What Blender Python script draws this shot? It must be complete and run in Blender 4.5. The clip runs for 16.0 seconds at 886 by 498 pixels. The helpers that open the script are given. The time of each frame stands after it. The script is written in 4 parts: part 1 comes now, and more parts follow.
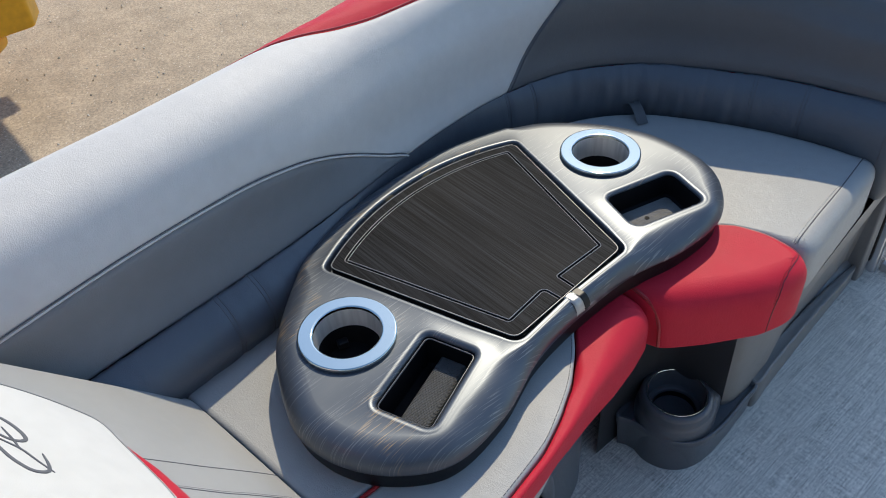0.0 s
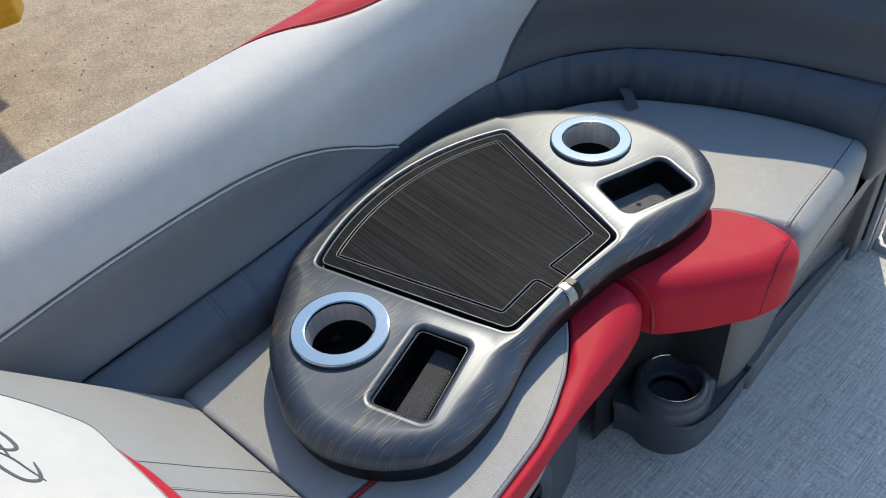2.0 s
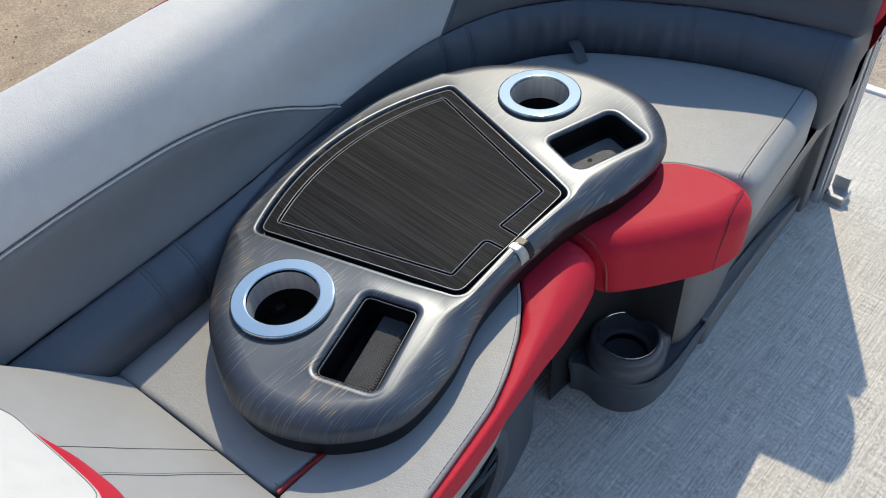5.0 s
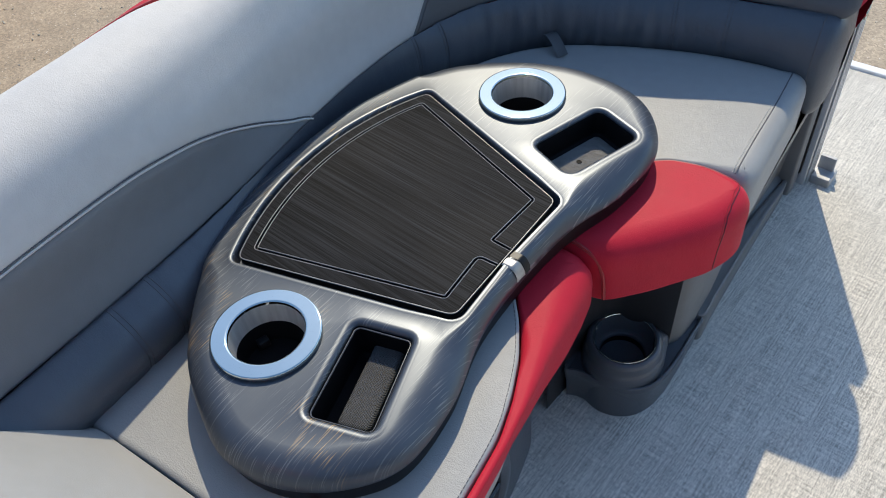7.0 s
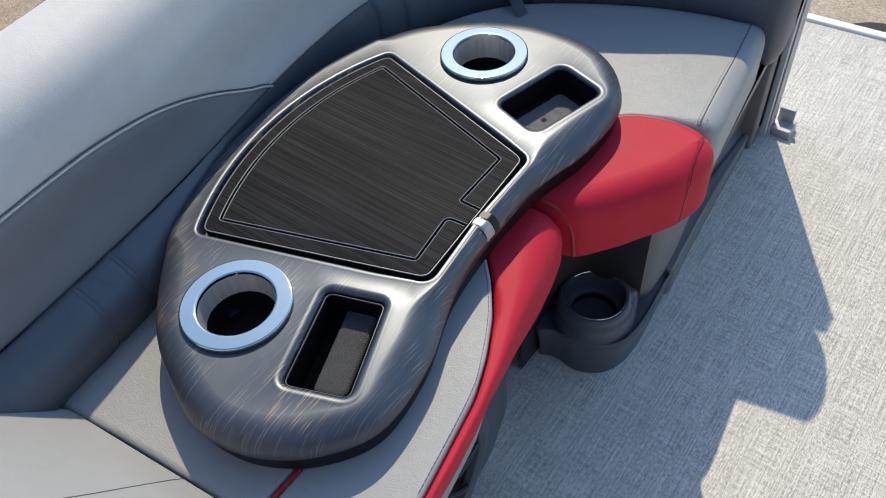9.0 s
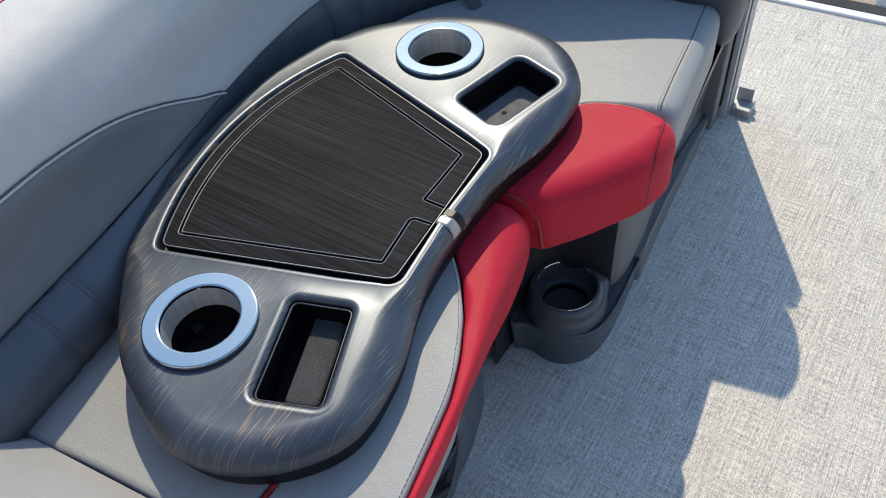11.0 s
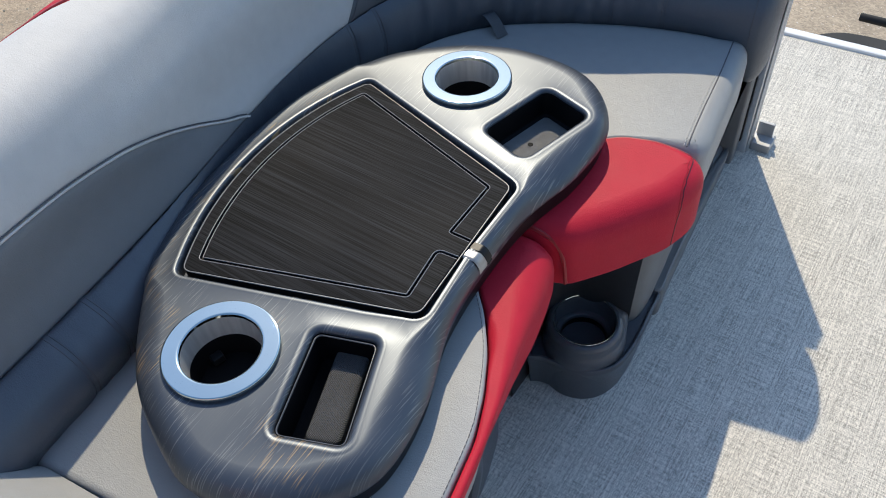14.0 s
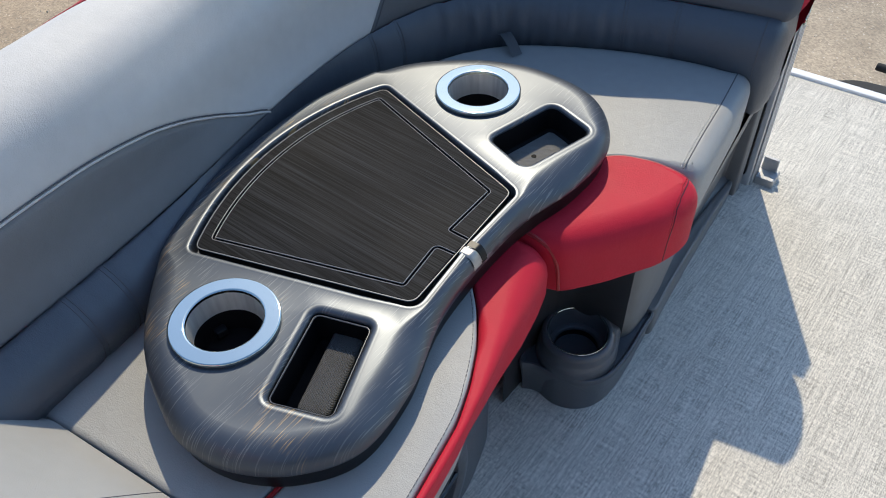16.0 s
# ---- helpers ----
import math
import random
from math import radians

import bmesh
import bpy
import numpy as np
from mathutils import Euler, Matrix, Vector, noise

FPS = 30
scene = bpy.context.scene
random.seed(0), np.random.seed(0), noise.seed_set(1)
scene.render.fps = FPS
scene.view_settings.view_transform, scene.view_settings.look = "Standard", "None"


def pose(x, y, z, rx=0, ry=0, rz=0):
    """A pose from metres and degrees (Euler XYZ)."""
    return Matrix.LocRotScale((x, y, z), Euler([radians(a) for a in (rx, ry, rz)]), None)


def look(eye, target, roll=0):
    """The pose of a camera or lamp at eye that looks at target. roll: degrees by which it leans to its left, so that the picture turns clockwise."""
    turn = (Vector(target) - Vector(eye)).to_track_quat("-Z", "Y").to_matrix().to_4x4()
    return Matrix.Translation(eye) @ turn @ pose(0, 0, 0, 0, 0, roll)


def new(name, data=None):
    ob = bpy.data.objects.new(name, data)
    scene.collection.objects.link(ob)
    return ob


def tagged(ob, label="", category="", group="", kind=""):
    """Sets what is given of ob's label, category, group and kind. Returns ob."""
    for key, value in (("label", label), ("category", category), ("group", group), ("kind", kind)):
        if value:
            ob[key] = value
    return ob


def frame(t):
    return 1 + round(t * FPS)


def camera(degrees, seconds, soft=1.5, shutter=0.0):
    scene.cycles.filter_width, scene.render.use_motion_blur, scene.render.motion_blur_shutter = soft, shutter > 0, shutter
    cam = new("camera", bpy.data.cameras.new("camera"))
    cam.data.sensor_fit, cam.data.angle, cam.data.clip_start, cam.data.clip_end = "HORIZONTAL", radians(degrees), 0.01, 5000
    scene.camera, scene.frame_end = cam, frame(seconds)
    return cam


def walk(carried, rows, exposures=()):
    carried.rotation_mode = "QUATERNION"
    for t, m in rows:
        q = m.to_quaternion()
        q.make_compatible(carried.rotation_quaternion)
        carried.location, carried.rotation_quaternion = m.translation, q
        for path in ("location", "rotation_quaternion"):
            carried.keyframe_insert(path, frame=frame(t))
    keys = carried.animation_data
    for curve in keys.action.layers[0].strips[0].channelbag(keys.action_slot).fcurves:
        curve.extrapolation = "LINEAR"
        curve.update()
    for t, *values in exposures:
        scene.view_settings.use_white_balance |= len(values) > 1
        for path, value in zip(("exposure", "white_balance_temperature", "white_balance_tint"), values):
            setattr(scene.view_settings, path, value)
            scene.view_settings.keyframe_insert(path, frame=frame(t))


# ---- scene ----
cam = camera(57.5, 16.0, soft=1.0)
PATH = [
    (0, (-0.527, -0.536, 1.04), (0.443, 0.623, -0.27), -4.1),
    (0.5, (-0.545, -0.538, 1.04), (0.315, 0.659, -0.311), -4.6),
    (1, (-0.526, -0.535, 1.043), (0.349, 0.657, -0.303), -5.7),
    (1.5, (-0.508, -0.535, 1.045), (0.419, 0.634, -0.286), -6.1),
    (2, (-0.518, -0.534, 1.043), (0.442, 0.602, -0.294), -5.3),
    (2.5, (-0.519, -0.537, 1.033), (0.469, 0.556, -0.32), -3.9),
    (3, (-0.509, -0.541, 1.028), (0.498, 0.509, -0.344), -2.8),
    (3.5, (-0.503, -0.534, 1.018), (0.505, 0.489, -0.373), -2.4),
    (6, (-0.469, -0.51, 1.018), (0.512, 0.499, -0.403), -6.1),
    (6.5, (-0.455, -0.468, 1.013), (0.539, 0.514, -0.418), -6.2),
    (7, (-0.459, -0.467, 1.01), (0.548, 0.481, -0.434), -5.7),
    (7.5, (-0.472, -0.481, 1.012), (0.544, 0.437, -0.445), -5.1),
    (8, (-0.466, -0.473, 1.003), (0.552, 0.424, -0.466), -4.9),
    (8.5, (-0.459, -0.469, 1.001), (0.558, 0.408, -0.481), -5.2),
    (9, (-0.465, -0.467, 0.998), (0.552, 0.389, -0.496), -5.9),
    (11.5, (-0.449, -0.463, 0.991), (0.606, 0.325, -0.514), -7.0),
    (12, (-0.447, -0.455, 0.991), (0.617, 0.339, -0.505), -6.9),
    (12.5, (-0.448, -0.449, 0.997), (0.626, 0.355, -0.487), -6.8),
    (13, (-0.453, -0.45, 1.001), (0.627, 0.358, -0.476), -6.5),
    (13.5, (-0.455, -0.444, 1.002), (0.624, 0.363, -0.476), -5.9),
    (14, (-0.448, -0.43, 0.993), (0.629, 0.377, -0.487), -5.1),
    (14.5, (-0.436, -0.422, 0.983), (0.628, 0.394, -0.501), -3.8),
    (15, (-0.457, -0.452, 0.991), (0.602, 0.389, -0.482), -2.8),
    (15.5, (-0.493, -0.478, 1.001), (0.567, 0.402, -0.45), -1.9),
    (16, (-0.482, -0.478, 1.002), (0.614, 0.391, -0.427), -2.3),
]
walk(cam, [(t, look(eye, target, roll)) for t, eye, target, roll in PATH], [(0, 0.03, 5950, 4), (16, 0.03, 5950, 4)])


# ---- world, sun, exposure ----
SUN_AZ, SUN_EL = 32.2, 49.0          # degrees from +x towards +y, and above the horizon
world = bpy.data.worlds.new("world")
scene.world = world
world.use_nodes = True
wn = world.node_tree
sky = wn.nodes.new("ShaderNodeTexSky")
sky.sky_type, sky.sun_disc = "NISHITA", False
sky.dust_density = 0.42
sky.sun_elevation, sky.sun_rotation = radians(SUN_EL), radians(90 - SUN_AZ)
wn.links.new(sky.outputs[0], wn.nodes["Background"].inputs[0])
wn.nodes["Background"].inputs[1].default_value = 0.218
sun_data = bpy.data.lights.new("sun", "SUN")
sun_data.energy, sun_data.angle, sun_data.color = 3.9, radians(0.6), (1.0, 0.815, 0.595)
sun = new("sun", sun_data)
sd = Vector((math.cos(radians(SUN_AZ)) * math.cos(radians(SUN_EL)), math.sin(radians(SUN_AZ)) * math.cos(radians(SUN_EL)), math.sin(radians(SUN_EL))))
sun.matrix_world = look(sd * 10, (0, 0, 0))

from mathutils.bvhtree import BVHTree

# ---- materials ----
def mat(name, color, rough=0.5, metal=0.0, var=0.12, scale=40.0, bump=0.0, bump_scale=400.0, spec=0.5, stretch=(1, 1, 1), coat=0.0):
    """A surface with two scales of colour variation and a fine relief."""
    m = bpy.data.materials.new(name)
    m.use_nodes = True
    n, l = m.node_tree.nodes, m.node_tree.links
    b = n["Principled BSDF"]
    co = n.new("ShaderNodeTexCoord")
    mp = n.new("ShaderNodeMapping")
    mp.inputs["Scale"].default_value = stretch
    l.new(co.outputs["Object"], mp.inputs[0])
    big, small = n.new("ShaderNodeTexNoise"), n.new("ShaderNodeTexNoise")
    big.inputs["Scale"].default_value, small.inputs["Scale"].default_value = scale * 0.12, scale
    big.inputs["Detail"].default_value, small.inputs["Detail"].default_value = 3, 4
    l.new(mp.outputs[0], big.inputs[0])
    l.new(mp.outputs[0], small.inputs[0])
    add = n.new("ShaderNodeMath")
    l.new(big.outputs[0], add.inputs[0])
    l.new(small.outputs[0], add.inputs[1])
    ramp = n.new("ShaderNodeMapRange")
    ramp.inputs[1].default_value, ramp.inputs[2].default_value = 0.65, 1.35
    ramp.inputs[3].default_value, ramp.inputs[4].default_value = 1 - var, 1 + var
    l.new(add.outputs[0], ramp.inputs[0])
    mul = n.new("ShaderNodeVectorMath")
    mul.operation = "SCALE"
    mul.inputs[0].default_value = color
    l.new(ramp.outputs[0], mul.inputs["Scale"])
    l.new(mul.outputs[0], b.inputs["Base Color"])
    rr = n.new("ShaderNodeMapRange")
    rr.inputs[1].default_value, rr.inputs[2].default_value = 0.3, 0.7
    rr.inputs[3].default_value, rr.inputs[4].default_value = rough * 0.88, min(1, rough * 1.12)
    l.new(big.outputs[0], rr.inputs[0])
    l.new(rr.outputs[0], b.inputs["Roughness"])
    b.inputs["Metallic"].default_value = metal
    b.inputs["Specular IOR Level"].default_value = spec
    b.inputs["Coat Weight"].default_value = coat
    if bump:
        fine = n.new("ShaderNodeTexNoise")
        fine.inputs["Scale"].default_value, fine.inputs["Detail"].default_value = bump_scale, 2
        l.new(mp.outputs[0], fine.inputs[0])
        bn = n.new("ShaderNodeBump")
        bn.inputs["Strength"].default_value, bn.inputs["Distance"].default_value = bump, 0.001
        l.new(fine.outputs[0], bn.inputs["Height"])
        l.new(bn.outputs[0], b.inputs["Normal"])
    return m


def vinyl(name, color, rough=0.42, bump=0.4, crease=0.09, spec=0.5, wrinkle=0.12):
    """Marine vinyl: pebbled grain with soft creases."""
    m = mat(name, color, rough, var=0.05, scale=60, spec=spec)
    n, l = m.node_tree.nodes, m.node_tree.links
    co = n["Texture Coordinate"]
    v = n.new("ShaderNodeTexVoronoi")
    v.feature = "DISTANCE_TO_EDGE"
    v.inputs["Scale"].default_value = 620
    warp = n.new("ShaderNodeTexNoise")
    warp.inputs["Scale"].default_value = 45
    warp.inputs["Detail"].default_value = 3
    l.new(co.outputs["Object"], v.inputs[0])
    l.new(co.outputs["Object"], warp.inputs[0])
    b1, b2 = n.new("ShaderNodeBump"), n.new("ShaderNodeBump")
    b1.inputs["Strength"].default_value, b1.inputs["Distance"].default_value = bump, 0.0006
    b2.inputs["Strength"].default_value, b2.inputs["Distance"].default_value = crease, 0.003
    l.new(v.outputs[0], b1.inputs["Height"])
    l.new(warp.outputs[0], b2.inputs["Height"])
    b3, fold, mp = n.new("ShaderNodeBump"), n.new("ShaderNodeTexNoise"), n.new("ShaderNodeMapping")
    mp.inputs["Rotation"].default_value, mp.inputs["Scale"].default_value = (0, 0, radians(20)), (1.6, 0.8, 0.7)
    fold.inputs["Scale"].default_value, fold.inputs["Detail"].default_value, fold.inputs["Distortion"].default_value = 230, 3, 0.8
    l.new(co.outputs["Object"], mp.inputs[0])
    l.new(mp.outputs[0], fold.inputs[0])
    b3.inputs["Strength"].default_value, b3.inputs["Distance"].default_value = wrinkle, 0.003
    l.new(fold.outputs[0], b3.inputs["Height"])
    l.new(b2.outputs[0], b3.inputs["Normal"])
    l.new(b3.outputs[0], b1.inputs["Normal"])
    l.new(b1.outputs[0], n["Principled BSDF"].inputs["Normal"])
    return m


WHITE = vinyl("white_vinyl", (0.57, 0.546, 0.512), 0.52, bump=0.45, wrinkle=0.13, spec=0.35)
GREY = vinyl("grey_vinyl", (0.316, 0.317, 0.308), 0.48, bump=0.4, crease=0.13, spec=0.4, wrinkle=0.14)
LIGHT = vinyl("light_grey_vinyl", (0.335, 0.332, 0.322), 0.46, bump=0.6, crease=0.13)
# seat grey with the lower panel's shade put into it; the strap shares it
PANEL = vinyl("shade_toned_grey_vinyl", (0.182, 0.188, 0.198), 0.42)
BOW = vinyl("pewter_grey_vinyl", (0.093, 0.097, 0.105), 0.42)
DARK = vinyl("slate_vinyl", (0.083, 0.093, 0.110), 0.40, crease=0.2)
RED = vinyl("red_vinyl", (0.485, 0.017, 0.038), 0.55, bump=0.5, spec=0.18)
REDPIPE = mat("red_piping", (0.30, 0.012, 0.018), 0.5)
GREY_THREAD = mat("grey_thread", (0.22, 0.22, 0.215), 0.8, scale=900)
THREAD = mat("thread", (0.10, 0.10, 0.11), 0.8, scale=900)
PALE_THREAD = mat("pale_thread", (0.5, 0.49, 0.46), 0.8, scale=900)
BASE = mat("taupe_plastic", (0.165, 0.16, 0.155), 0.5, var=0.08, bump=0.15, bump_scale=700)
PODM = mat("charcoal_plastic", (0.080, 0.086, 0.098), 0.32, var=0.1, bump=0.25, bump_scale=800)
BLACK = mat("black_plastic", (0.007, 0.007, 0.008), 0.4, var=0.2, spec=0.25)
GLOSS = mat("gloss_black_plastic", (0.015, 0.015, 0.016), 0.22, var=0.1)
LINER = mat("black_liner", (0.004, 0.004, 0.005), 0.6, var=0.2, spec=0.1)
STEEL = mat("polished_steel", (0.58, 0.625, 0.595), 0.06, 1.0, var=0.03)
SATIN = mat("satin_steel", (0.84, 0.83, 0.81), 0.36, 0.72, var=0.2, scale=160, stretch=(1, 1, 0.05))
LATCH = mat("dull_satin_metal", (0.36, 0.35, 0.335), 0.45, 0.8, var=0.15, scale=200)
ALU = mat("anodised_aluminium", (0.64, 0.64, 0.65), 0.4, 0.7, var=0.06)
WHITEALU = mat("white_aluminium", (0.80, 0.80, 0.79), 0.4, 0.0, var=0.05)
GREYALU = mat("weathered_aluminium", (0.42, 0.42, 0.42), 0.5, 0.4, var=0.1)
MAROON = mat("maroon_panel", (0.06, 0.006, 0.010), 0.35)
# dark tone of the unseen walls added to hold back light
BLOCKER = mat("dark_blocker", (0.07, 0.075, 0.08), 0.6, var=0.25, scale=3)
YELLOW = mat("yellow_paint", (0.72, 0.34, 0.006), 0.4, var=0.18, scale=25)
ORANGE = mat("orange_lens", (0.8, 0.16, 0.02), 0.3)
RUBBER = mat("black_rubber", (0.02, 0.02, 0.02), 0.8)


def ribbed(name, color, angle):
    """Grip rubber with fine crossed ribs."""
    m = mat(name, color, 0.55, var=0.15, scale=60, spec=0.3)
    n, l = m.node_tree.nodes, m.node_tree.links
    co = n["Texture Coordinate"]
    add = n.new("ShaderNodeMath")
    for k, turn in enumerate((angle, angle + 90)):
        mp = n.new("ShaderNodeMapping")
        mp.inputs["Rotation"].default_value = (0, 0, radians(turn))
        l.new(co.outputs["Object"], mp.inputs[0])
        w = n.new("ShaderNodeTexWave")
        w.inputs["Scale"].default_value = 250
        l.new(mp.outputs[0], w.inputs[0])
        l.new(w.outputs["Fac"], add.inputs[k])
    bn = n.new("ShaderNodeBump")
    bn.inputs["Strength"].default_value, bn.inputs["Distance"].default_value = 0.9, 0.0006
    l.new(add.outputs[0], bn.inputs["Height"])
    l.new(bn.outputs[0], n["Principled BSDF"].inputs["Normal"])
    return m


MATGREY = ribbed("ribbed_rubber_dark", (0.095, 0.095, 0.094), 20)
MATFORE = ribbed("ribbed_rubber_mat", (0.27, 0.265, 0.255), 65)



def table_material():
    """Dark pewter film printed with short pale and tan strokes, satin and half metallic."""
    m = mat("pewter_woodgrain", (0.031, 0.037, 0.049), 0.38, 0.0, var=0.3, scale=14, spec=0.64)
    m.node_tree.nodes["Principled BSDF"].inputs["IOR"].default_value = 1.62
    m.node_tree.nodes["Principled BSDF"].inputs["Specular Tint"].default_value = (0.82, 0.90, 1.0, 1)
    n, l = m.node_tree.nodes, m.node_tree.links
    b = n["Principled BSDF"]
    base = b.inputs["Base Color"].links[0].from_socket
    co = n["Texture Coordinate"]

    def layer(under, turn, sc, lo, hi, patch_scale, p_lo, p_hi, color):
        mp = n.new("ShaderNodeMapping")
        mp.inputs["Rotation"].default_value = (0, 0, radians(turn))
        mp.inputs["Scale"].default_value = sc
        l.new(co.outputs["Object"], mp.inputs[0])
        st = n.new("ShaderNodeTexNoise")
        st.inputs["Scale"].default_value, st.inputs["Detail"].default_value = 1.0, 1
        l.new(mp.outputs[0], st.inputs[0])
        patch = n.new("ShaderNodeTexNoise")
        patch.inputs["Scale"].default_value = patch_scale
        l.new(co.outputs["Object"], patch.inputs[0])
        mr = n.new("ShaderNodeMapRange")
        mr.inputs[1].default_value, mr.inputs[2].default_value = lo, hi
        l.new(st.outputs[0], mr.inputs[0])
        pr = n.new("ShaderNodeMapRange")
        pr.inputs[1].default_value, pr.inputs[2].default_value = p_lo, p_hi
        l.new(patch.outputs[0], pr.inputs[0])
        mm = n.new("ShaderNodeMath")
        mm.operation = "MULTIPLY"
        l.new(mr.outputs[0], mm.inputs[0])
        l.new(pr.outputs[0], mm.inputs[1])
        mix = n.new("ShaderNodeMix")
        mix.data_type = "RGBA"
        l.new(mm.outputs[0], mix.inputs[0])
        l.new(under, mix.inputs[6])
        mix.inputs[7].default_value = (*color, 1)
        return mix.outputs[2]

    c = layer(base, -8, (26, 1100, 12), 0.50, 0.75, 16, 0.34, 0.66, (0.042, 0.046, 0.053))
    c = layer(c, -12, (26, 950, 12), 0.615, 0.66, 12, 0.36, 0.52, (0.15, 0.152, 0.152))
    c = layer(c, -6, (30, 700, 12), 0.57, 0.65, 11, 0.57, 0.65, (0.30, 0.20, 0.09))
    l.new(c, b.inputs["Base Color"])
    return m


def wood_material():
    """Blackened oak print: fine even grain along the boards."""
    m = mat("black_oak", (0.022, 0.021, 0.020), 0.62, var=0.3, scale=30, spec=0.06)
    n, l = m.node_tree.nodes, m.node_tree.links
    b = n["Principled BSDF"]
    co = n["Texture Coordinate"]
    total = None
    for sc, weight in (((900, 6, 10), 0.42), ((1700, 14, 10), 0.36), ((240, 3, 4), 0.22)):
        mp = n.new("ShaderNodeMapping")
        mp.inputs["Scale"].default_value = sc
        l.new(co.outputs["Object"], mp.inputs[0])
        g = n.new("ShaderNodeTexNoise")
        g.inputs["Scale"].default_value, g.inputs["Detail"].default_value = 1, 0
        l.new(mp.outputs[0], g.inputs[0])
        ma = n.new("ShaderNodeMath")
        ma.operation = "MULTIPLY_ADD"
        ma.inputs[1].default_value, ma.inputs[2].default_value = weight, 0.0
        l.new(g.outputs[0], ma.inputs[0])
        if total:
            l.new(total, ma.inputs[2])
        total = ma.outputs[0]
    cr = n.new("ShaderNodeValToRGB")
    cr.color_ramp.elements[0].position, cr.color_ramp.elements[1].position = 0.40, 0.66
    cr.color_ramp.elements[0].color, cr.color_ramp.elements[1].color = (0.005, 0.0053, 0.006, 1), (0.0245, 0.0258, 0.0295, 1)
    l.new(total, cr.inputs[0])
    l.new(cr.outputs[0], b.inputs["Base Color"])
    bn = n.new("ShaderNodeBump")
    bn.inputs["Strength"].default_value, bn.inputs["Distance"].default_value = 0.3, 0.0004
    l.new(total, bn.inputs["Height"])
    l.new(bn.outputs[0], b.inputs["Normal"])
    return m


def carpet_material():
    """Woven vinyl flooring: crossed threads of beige and grey."""
    m = mat("woven_vinyl", (0.40, 0.38, 0.34), 0.75, var=0.15, scale=30)
    n, l = m.node_tree.nodes, m.node_tree.links
    b = n["Principled BSDF"]
    co = n["Texture Coordinate"]
    total = None
    for sc, weight in (((15, 520, 1), 0.18), ((600, 16, 1), 0.15), ((150, 1300, 1), 0.25), ((1300, 170, 1), 0.21), ((2200, 2200, 1), 0.23)):
        mp = n.new("ShaderNodeMapping")
        mp.inputs["Scale"].default_value = sc
        l.new(co.outputs["Object"], mp.inputs[0])
        t = n.new("ShaderNodeTexNoise")
        t.inputs["Scale"].default_value, t.inputs["Detail"].default_value = 1, 0
        l.new(mp.outputs[0], t.inputs[0])
        ma = n.new("ShaderNodeMath")
        ma.operation = "MULTIPLY_ADD"
        ma.inputs[1].default_value, ma.inputs[2].default_value = weight, 0.0
        l.new(t.outputs[0], ma.inputs[0])
        if total:
            l.new(total, ma.inputs[2])
        total = ma.outputs[0]
    cr = n.new("ShaderNodeValToRGB")
    cr.color_ramp.elements[0].position, cr.color_ramp.elements[1].position = 0.412, 0.588
    cr.color_ramp.elements[0].color, cr.color_ramp.elements[1].color = (0.265, 0.250, 0.216, 1), (0.775, 0.725, 0.630, 1)
    l.new(total, cr.inputs[0])
    l.new(cr.outputs[0], b.inputs["Base Color"])
    bn = n.new("ShaderNodeBump")
    bn.inputs["Strength"].default_value, bn.inputs["Distance"].default_value = 0.3, 0.001
    l.new(total, bn.inputs["Height"])
    l.new(bn.outputs[0], b.inputs["Normal"])
    return m


def asphalt_material():
    """Pale worn asphalt with light and dark stones."""
    m = mat("worn_asphalt", (0.365, 0.30, 0.225), 0.9, var=0.25, scale=6, bump=1.0, bump_scale=60)
    n, l = m.node_tree.nodes, m.node_tree.links
    b = n["Principled BSDF"]
    base = b.inputs["Base Color"].links[0].from_socket
    co = n["Texture Coordinate"]
    v = n.new("ShaderNodeTexVoronoi")
    v.inputs["Scale"].default_value = 130
    l.new(co.outputs["Object"], v.inputs[0])
    cr = n.new("ShaderNodeValToRGB")
    e = cr.color_ramp.elements
    e[0].position, e[0].color = 0.0, (0.35, 0.35, 0.35, 1)
    e[1].position, e[1].color = 1.0, (1.7, 1.65, 1.5, 1)
    l.new(v.outputs["Color"], cr.inputs[0])
    mx = n.new("ShaderNodeMix")
    mx.data_type, mx.blend_type = "RGBA", "MULTIPLY"
    mx.inputs[0].default_value = 0.5
    l.new(base, mx.inputs[6])
    l.new(cr.outputs[0], mx.inputs[7])
    fleck = n.new("ShaderNodeTexVoronoi")
    fleck.inputs["Scale"].default_value = 170
    l.new(co.outputs["Object"], fleck.inputs[0])
    pick = n.new("ShaderNodeMapRange")
    pick.inputs[1].default_value, pick.inputs[2].default_value = 0.90, 0.94
    l.new(fleck.outputs["Color"], pick.inputs[0])
    mf = n.new("ShaderNodeMix")
    mf.data_type = "RGBA"
    mf.inputs[7].default_value = (0.62, 0.56, 0.47, 1)
    l.new(pick.outputs[0], mf.inputs[0])
    l.new(mx.outputs[2], mf.inputs[6])
    l.new(mf.outputs[2], b.inputs["Base Color"])
    return m


POD_LINER = mat("satin_charcoal_plastic", (0.085, 0.09, 0.1), 0.22, var=0.1)
# alcove much darker than the seat base that it belongs to
ALCOVE = mat("dark_alcove_plastic", (0.022, 0.023, 0.026), 0.45, var=0.15)
BOUNCE = mat("pale_bounce", (0.60, 0.605, 0.61), 0.5, var=0.1, scale=8)
SUNLIT_TAB = mat("sunlit_rubber", (0.5, 0.5, 0.5), 0.5)
EDGE_GLINT = mat("inlay_line", (0.21, 0.21, 0.215), 0.4, spec=0.4)
TABLE, WOOD, CARPET, ASPHALT = table_material(), wood_material(), carpet_material(), asphalt_material()


